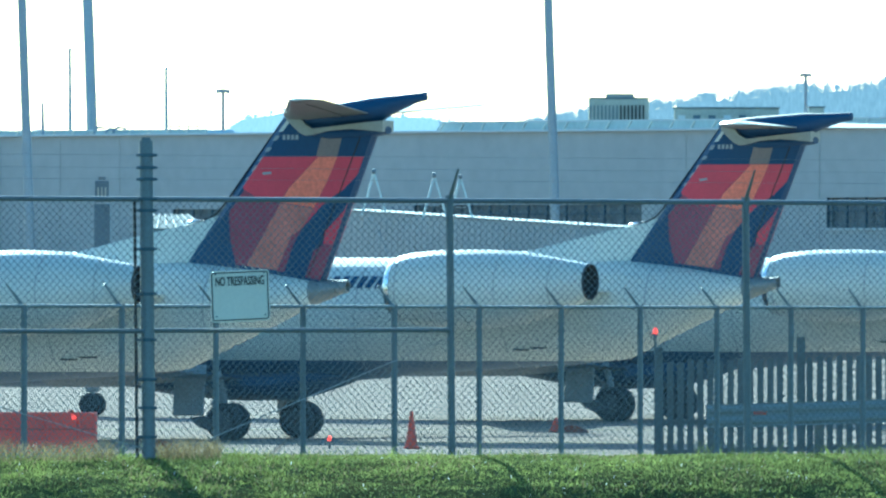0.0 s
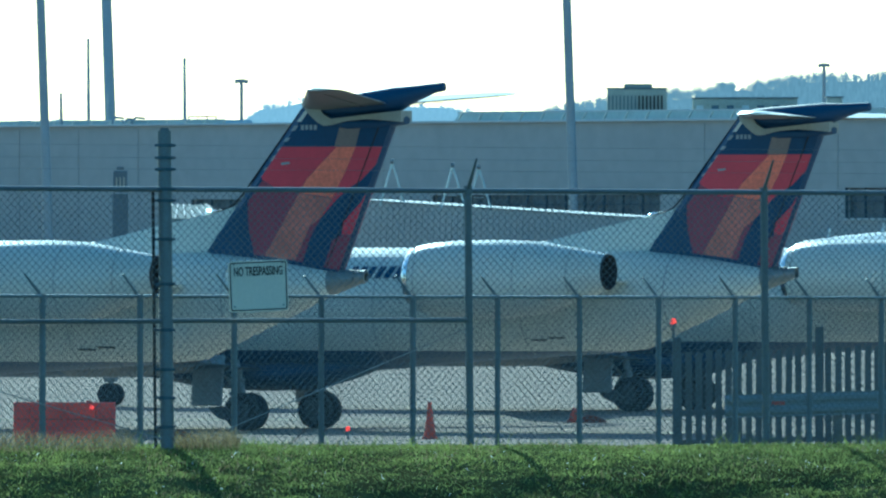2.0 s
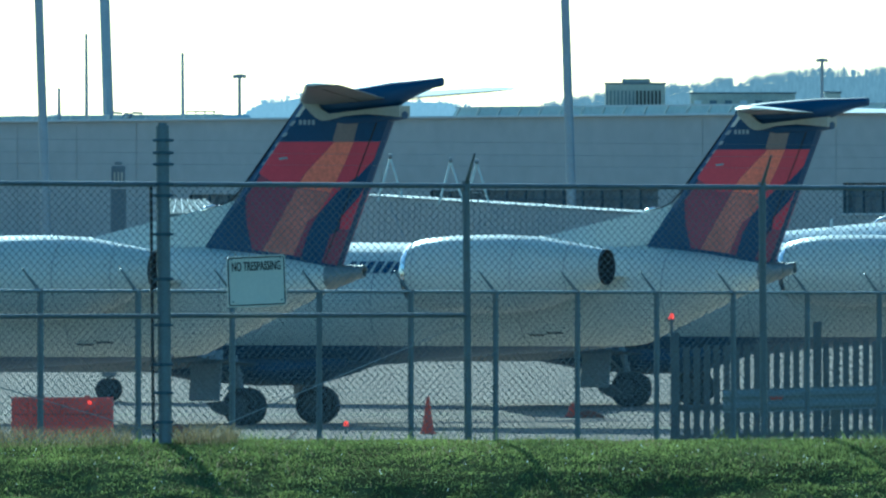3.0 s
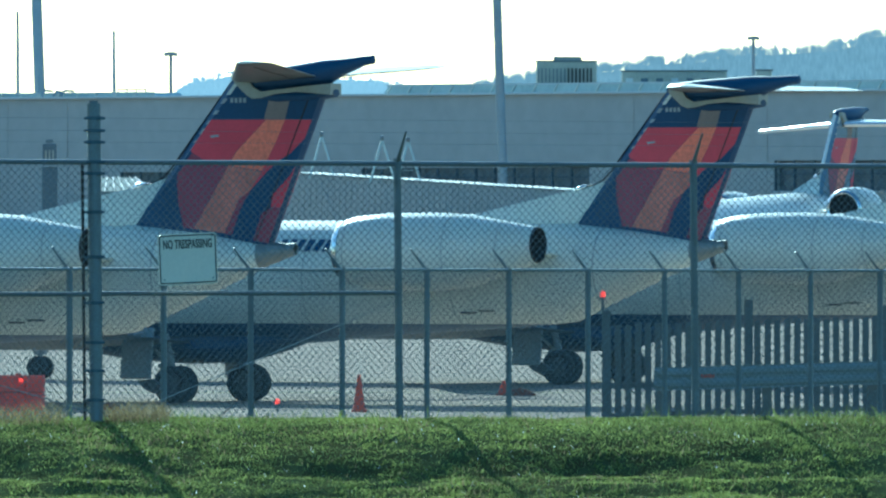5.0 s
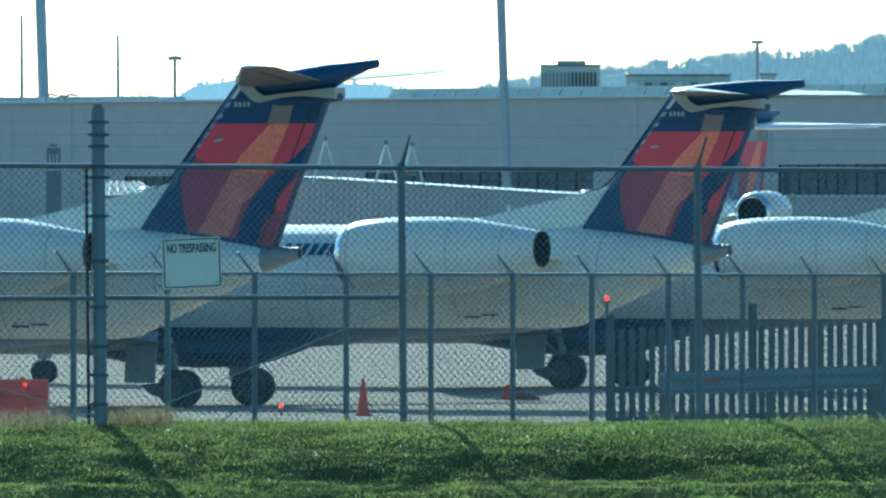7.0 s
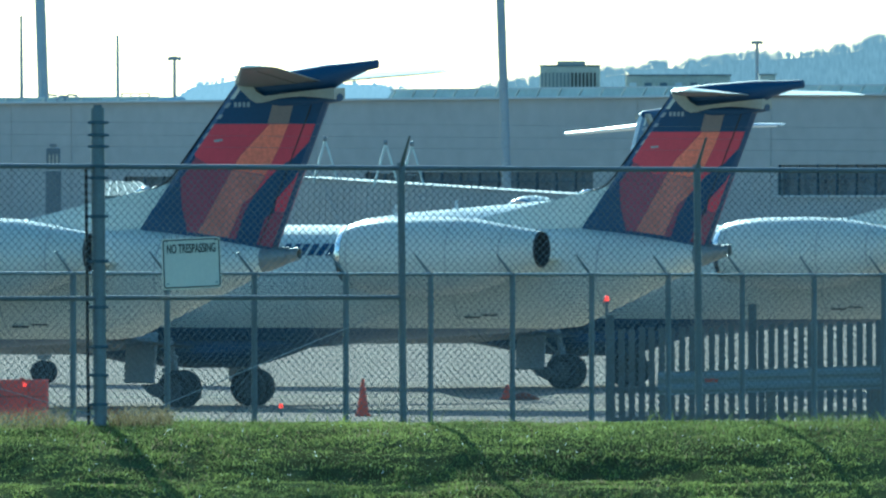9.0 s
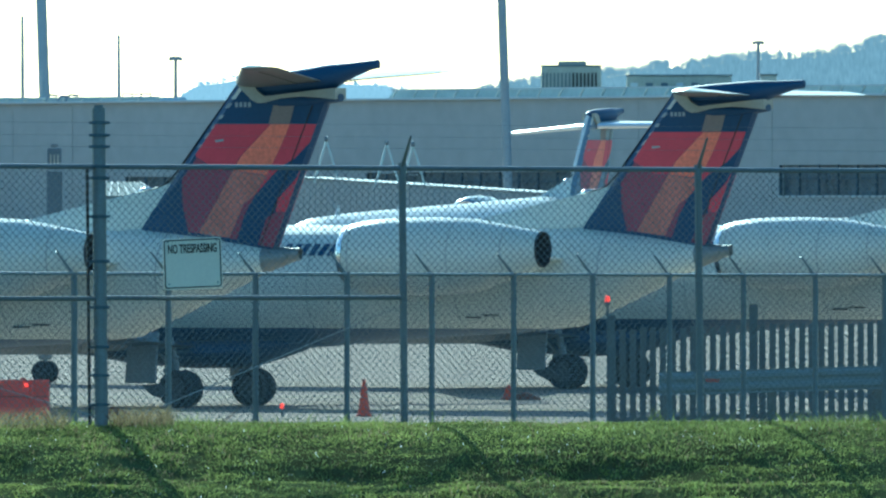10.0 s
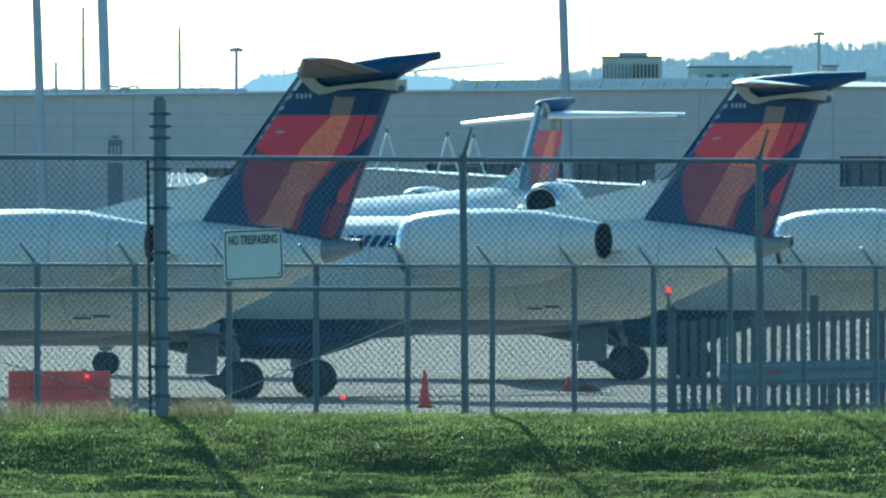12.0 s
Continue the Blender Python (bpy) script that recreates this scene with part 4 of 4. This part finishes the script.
def vent_pipe(x, y, h, reach):
    ob = thing("vent_pipe", pose(x, y, WZ - 0.15), "bent grey vent pipe on the roof", "pipe")
    bm = bmesh.new()
    add_bar(bm, (0, 0, 0), (0, 0, h - 0.12), 0.05, 8)
    add_bar(bm, (0, 0, h - 0.14), (reach * 0.3, 0, h), 0.05, 8)
    add_bar(bm, (reach * 0.25, 0, h), (reach, 0, h - 0.04), 0.05, 8)
    part("pipe", bm, M_MAST, ob)
    part("flange", bar((0, 0, 0), (0, 0, 0.05), 0.12, 10), M_MAST, ob)


for x, h, reach in ((-17.35, 0.55, 0.5), (-16.85, 0.5, 0.45), (-16.5, 0.55, 0.55)):
    vent_pipe(x, 577, h, reach)

# ---- boarding bridge with A-frame struts ----
bridge = thing("boarding_bridge", Matrix(), "pale corrugated boarding bridge with white A-frames", "jet bridge")
P0, P1 = Vector((-5.8, 512, 5.08)), Vector((4.75, 503, 4.39))
d = P1 - P0
ang = math.degrees(math.atan2(d.y, d.x))
L = math.hypot(d.x, d.y)
slope = math.degrees(math.atan2(d.z, L))
m = Matrix.Translation((P0 + P1) / 2) @ pose(0, 0, 0, 0, -slope, ang)
bm = box((0, 0.9, -1.3), (L, 1.8, 2.6), 0.04)
bmesh.ops.transform(bm, matrix=m, verts=bm.verts)
tunnel = part("tunnel", bm, M_BRIDGE, bridge, smooth=False)
bm = bmesh.new()
n = int(L / 0.3)
for i in range(n):
    add_box(bm, (-L / 2 + 0.15 + 0.3 * i, -0.015, -1.35), (0.15, 0.03, 2.4))
bmesh.ops.transform(bm, matrix=m, verts=bm.verts)
tagged(part("corrugation", bm, M_BRIDGE, tunnel, smooth=False), kind="stuff")
bm = box((0, 0.9, 0.03), (L + 0.1, 1.95, 0.06), 0.01)
bmesh.ops.transform(bm, matrix=m, verts=bm.verts)
part("roof_edge", bm, M_BRIDGE, tunnel, smooth=False)
for x in (-4.55, -2.2, -1.19):
    f = (x - P0.x) / d.x
    q = P0 + d * f
    part("a_frame", add_bar(add_bar(bmesh.new(), q + Vector((-0.46, -0.1, -0.1)), q + Vector((0, -0.1, 1.55)), 0.045, 6), q + Vector((0.5, -0.1, -0.1)), q + Vector((0, -0.1, 1.55)), 0.045, 6), M_SKYLIGHT, bridge, "white steel A-frame strut")
    part("sheave", bar(q + Vector((-0.07, -0.16, 1.6)), q + Vector((0.07, -0.16, 1.6)), 0.1, 10), M_GALV, bridge)
    part("cross_bar", add_bar(bmesh.new(), q + Vector((-0.2, -0.1, 0.42)), q + Vector((0.2, -0.1, 0.42)), 0.02, 5), M_BRIDGE, bridge)
part("stay", bar((-4.6, 510, 4.8), (-3.9, 509, 3.2), 0.03, 5), M_BRIDGE, bridge)
for x, y in ((-3.5, 511), (3.0, 506)):
    part("support_column", box((x, y, 1.1), (0.35, 0.35, 2.2), 0.02), M_GALV, bridge, smooth=False)

kiosk = thing("entrance_canopy", pose(-10.6, 450, 0, 0, 0, 0), "small pale pavilion with a ribbed glass roof", "canopy")
part("wall", box((-0.05, -0.9, 2.11), (1.75, 1.4, 4.22), 0.02), M_MAST, kiosk, smooth=False)
bm = bmesh.new()
low = [bm.verts.new(p) for p in ((-1.1, -1.9, 4.22), (1.05, -1.9, 4.22), (0.3, 1.2, 4.7), (-0.95, 1.2, 4.7))]
top = [bm.verts.new((v.co.x, v.co.y, v.co.z + 0.08)) for v in low]
bm.faces.new(low[::-1])
bm.faces.new(top)
for j in range(4):
    bm.faces.new((low[j], low[(j + 1) % 4], top[(j + 1) % 4], top[j]))
part("roof", bm, M_PANE, kiosk, "ribbed pale glass roof", smooth=False)
for i in range(7):
    part("roof_rib", add_bar(bmesh.new(), (-1.08 + 0.33 * i, -1.92, 4.31), (-0.93 + 0.19 * i, 1.2, 4.79), 0.025, 4), M_WHITE, kiosk, smooth=False)
tower = thing("service_door", pose(-13.86, 470, 0), "dark tall service doorway with a lamp", "door")
part("leaf", box((0, 0, 2.6), (0.55, 0.2, 5.2), 0.02), M_DOORWAY, tower, smooth=False)
part("head_box", box((0, -0.1, 5.65), (0.5, 0.3, 0.75), 0.03), M_DOORWAY, tower, smooth=False)
for i in range(3):
    part("slot", box((-0.13 + 0.13 * i, -0.27, 5.6), (0.05, 0.03, 0.4)), M_HVAC, tower, smooth=False)
part("lamp", box((0, -0.1, 6.12), (0.26, 0.2, 0.12), 0.02), M_GALV, tower, smooth=False)


# ---- masts ----
def mast(x, y, lean, h, r, label):
    ob = thing("light_mast", pose(x, y, 0, 0, -lean, 0), label, "mast")
    part("pole", bar((0, 0, 0), (0, 0, h), r, 12, r * 0.75), M_MAST, ob)
    part("base_flange", bar((0, 0, 0), (0, 0, 0.06), r * 2, 12), M_MAST, ob)
    return ob


mast(-18.4, 530, 1.9, 36, 0.2, "tall blue-grey steel light mast on the apron")
mast(-19.05, 640, 1.9, 40, 0.29, "tall blue-grey steel light mast behind the terminal")
mast(2.73, 530, 1.9, 36, 0.2, "tall blue-grey steel light mast on the apron")


def lamp_mast(x, y, z, r, label):
    ob = thing("floodlight_mast", pose(x, y, 0), label, "floodlight")
    part("pole", bar((0, 0, 0), (0, 0, z), r, 8, r * 0.6), M_MAST, ob)
    part("cross_arm", box((0, 0, z), (0.6, r, r)), M_MAST, ob, smooth=False)
    for s in (-1, -0.35, 0.35, 1):
        part("floodlight", box((s * 0.27, -0.05, z + 0.02 - abs(s) * 0.05), (0.18, 0.25, 0.22), 0.03), M_MAST, ob, smooth=False)
    return ob


lamp_mast(-14.22, 700, 11.95, 0.15, "slim floodlight mast behind the terminal")
lamp_mast(19.05, 800, 14.1, 0.16, "slim floodlight mast behind the terminal")

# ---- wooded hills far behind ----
M_FAR = material("distant_woods_haze_glow", (0.05, 0.06, 0.065), 1.0, 0, 0.3, 0.004, 0.05)
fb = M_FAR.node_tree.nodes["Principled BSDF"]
# Woods glow blue-grey to stand in for haze in the air.
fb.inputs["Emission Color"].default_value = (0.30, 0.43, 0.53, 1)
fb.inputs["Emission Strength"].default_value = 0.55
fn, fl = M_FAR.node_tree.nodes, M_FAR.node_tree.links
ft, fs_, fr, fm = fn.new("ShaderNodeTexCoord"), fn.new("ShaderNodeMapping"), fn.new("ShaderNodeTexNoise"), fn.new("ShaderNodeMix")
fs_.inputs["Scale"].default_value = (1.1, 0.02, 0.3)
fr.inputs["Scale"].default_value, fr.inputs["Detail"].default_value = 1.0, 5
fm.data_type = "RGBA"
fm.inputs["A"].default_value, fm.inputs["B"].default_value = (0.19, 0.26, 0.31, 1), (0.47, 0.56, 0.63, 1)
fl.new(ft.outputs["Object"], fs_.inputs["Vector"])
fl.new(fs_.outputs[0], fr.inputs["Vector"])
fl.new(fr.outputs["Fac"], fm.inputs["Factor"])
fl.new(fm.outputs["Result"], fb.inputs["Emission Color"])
# Paler glow paints thicker haze over the farther ridge.
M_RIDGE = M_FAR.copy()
M_RIDGE.name = "ridge_woods_haze_glow"
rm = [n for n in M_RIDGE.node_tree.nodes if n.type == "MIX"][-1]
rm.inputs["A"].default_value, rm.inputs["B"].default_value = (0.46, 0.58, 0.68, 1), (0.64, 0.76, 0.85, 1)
HY = 4500


def crest(x, knots):
    if x <= knots[0][0] or x >= knots[-1][0]:
        return knots[0][1] if x <= knots[0][0] else knots[-1][1]
    for (a, za), (b, zb) in zip(knots, knots[1:]):
        if x <= b:
            f = (x - a) / (b - a)
            f = f * f * (3 - 2 * f)
            return za + (zb - za) * f


def hill(name, y, knots, trees, size, seed, label, mat):
    random.seed(seed)
    vs, fs = [], []
    step = 3.0
    x = knots[0][0]
    cols = []
    while x <= knots[-1][0]:
        z = crest(x, knots) + 1.0 * noise.noise((x * 0.06, seed, 0))
        cols.append((x, z))
        x += step
    for x, z in cols:
        vs += [(x, y - 60, -2), (x, y, z), (x, y + 40, z * 0.8), (x, y + 80, -2)]
    for i in range(len(cols) - 1):
        for j in range(3):
            k = 4 * i + j
            fs.append((k, k + 4, k + 5, k + 1))
    # bare crowns: fans of tapering twigs
    for i in range(trees):
        x = random.uniform(knots[0][0], knots[-1][0])
        f = random.random() ** 2.6
        yy = y - 40 * f
        z0 = crest(x, knots) * (1 - 0.65 * f)
        h = size * random.uniform(0.4, 1.15)
        for j in range(26):
            a = random.gauss(0, 0.6)
            l = h * random.uniform(0.7, 1.0)
            bx, bz = x + random.uniform(-0.4, 0.4), z0 + h * random.uniform(0, 0.35)
            tx, tz = bx + l * math.sin(a) * 0.7, bz + l * math.cos(a) * 0.75
            wd = 0.06
            k = len(vs)
            vs += [(bx - wd, yy, bz), (bx + wd, yy, bz), (tx + wd * 0.4, yy + 0.5, tz), (tx - wd * 0.4, yy + 0.5, tz)]
            fs.append((k, k + 1, k + 2, k + 3))
    me = bpy.data.meshes.new(name)
    me.from_pydata(vs, [], fs)
    me.materials.append(mat)
    return tagged(new(name, me), label, "hill", kind="structure")


K = HY / 23362
P = lambda a: (a - 784) * K
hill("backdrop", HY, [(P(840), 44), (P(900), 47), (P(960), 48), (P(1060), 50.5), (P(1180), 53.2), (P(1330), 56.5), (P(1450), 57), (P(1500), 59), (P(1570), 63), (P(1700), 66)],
     1500, 4.6, 2, "wooded winter hillside with bare crowns, haze painted in as glow", M_FAR)
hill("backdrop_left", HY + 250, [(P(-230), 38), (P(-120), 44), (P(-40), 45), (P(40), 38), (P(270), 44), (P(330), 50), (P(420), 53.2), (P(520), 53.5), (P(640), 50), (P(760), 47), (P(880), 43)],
     900, 2.4, 3, "pale ridge far behind the airport, haze painted in as glow", M_RIDGE)

# ---- grass on the bank ----
rng = np.random.default_rng(7)


def grass(name, n, x0, x1, y0, y1, h0, h1, w, mat, label, clump=0.0, seed=0):
    x = rng.uniform(x0, x1, n)
    y = rng.uniform(y0, y1, n)
    keep = np.array([noise.noise((a * 0.9, b * 0.5, 5.0 + seed)) > clump - 1 + rng.random() * 0.8 for a, b in zip(x, y)]) if clump else np.ones(n, bool)
    x, y = x[keep], y[keep]
    n = len(x)
    z = np.array([ground_z(a, b) for a, b in zip(x, y)]) - 0.01
    tall = np.array([0.85 + 0.45 * noise.noise((a * 2.2, b * 1.4, 9.0)) + 0.35 * noise.noise((a * 0.6, b * 0.4, 2.0)) for a, b in zip(x, y)])
    h = rng.uniform(h0, h1, n) * np.clip(tall, 0.3, 1.7)
    a = rng.uniform(0, 6.283, n)
    lean = rng.uniform(0.2, 1.3, n) * h
    b = rng.uniform(0, 6.283, n)
    wx, wy = np.cos(a) * w, np.sin(a) * w * 0.5
    V = np.empty((n, 5, 3))
    V[:, 0] = np.c_[x - wx, y - wy, z]
    V[:, 1] = np.c_[x + wx, y + wy, z]
    mx, my = x + np.cos(b) * lean * 0.35, y + np.sin(b) * lean * 0.35
    V[:, 2] = np.c_[mx + wx * 0.7, my + wy * 0.7, z + h * 0.6]
    V[:, 3] = np.c_[mx - wx * 0.7, my - wy * 0.7, z + h * 0.6]
    V[:, 4] = np.c_[x + np.cos(b) * lean, y + np.sin(b) * lean, z + h]
    k = np.arange(n)[:, None] * 5
    quads = np.hstack([k, k + 1, k + 2, k + 3])
    tris = np.hstack([k + 3, k + 2, k + 4])
    me = bpy.data.meshes.new(name)
    me.from_pydata(V.reshape(-1, 3).tolist(), [], quads.tolist() + tris.tolist())
    me.materials.append(mat)
    return tagged(new(name, me), label, "grass", kind="stuff")


grass("grass", 290000, -6.0, 6.0, 117, 128.5, 0.012, 0.048, 0.0075, M_BLADE, "short green turf on the bank")
grass("dry_grass", 30000, -6.0, 6.0, 112.5, 129.5, 0.03, 0.08, 0.006, M_SEED, "dry blades among the turf", 0.75, 4)
grass("grass", 9000, -6.5, 6.5, 126, 130.5, 0.06, 0.20, 0.005, M_BLADE, "longer tufts along the fence line", 0.9, 2)
grass("grass", 60000, -6.0, 6.0, 114, 128.0, 0.03, 0.075, 0.006, M_TUFT, "darker clumps of coarse grass in the turf", 1.0, 13)
# Sparse white blades added as the glints of dew.
grass("glint_blades", 1500, -6.0, 6.0, 114, 128.5, 0.03, 0.05, 0.0055, M_GLINT, "near-white blades standing in for dew glints in the turf")
grass("dry_grass", 1500, -6.2, -3.6, 126.0, 127.6, 0.1, 0.26, 0.004, M_SEED, "dry brown seed heads by the fence")
grass("dry_grass", 500, -3.2, -2.6, 126.2, 127.4, 0.08, 0.2, 0.005, M_SEED, "dry brown tuft by the fence")


# ---- movement ----
TAXI = [
    (0, pose(24.30, 493.0, 0, 2, 0, 248)), (1.5, pose(21.46, 488.2, 0, 2, 0, 248)), (3, pose(18.67, 483.4, 0, 2, 0, 248)),
    (4.5, pose(15.96, 478.6, 0, 2, 0, 248)), (5, pose(15.03, 477.0, 0, 2, 0, 248)), (5.5, pose(14.17, 475.4, 0, 2, 0, 248)),
    (6, pose(13.28, 473.8, 0, 2, 0, 248)), (6.5, pose(12.39, 472.2, 0, 2, 0, 248)), (7, pose(11.50, 470.6, 0, 2, 0, 248)),
    (8, pose(9.63, 467.4, 0, 2, 0, 248)), (9, pose(7.71, 464.2, 0, 2, 0, 248)), (9.5, pose(6.76, 462.6, 0, 2, 0, 248)),
    (10, pose(5.77, 461.0, 0, 2, 0, 248)), (10.5, pose(4.82, 459.4, 0, 2, 0, 248)), (11, pose(3.87, 457.8, 0, 2, 0, 248)),
    (11.5, pose(2.92, 456.2, 0, 2, 0, 248)), (12, pose(1.89, 454.6, 0, 2, 0, 248))]


def motions():
    walk(taxi_jet, TAXI)


motions()
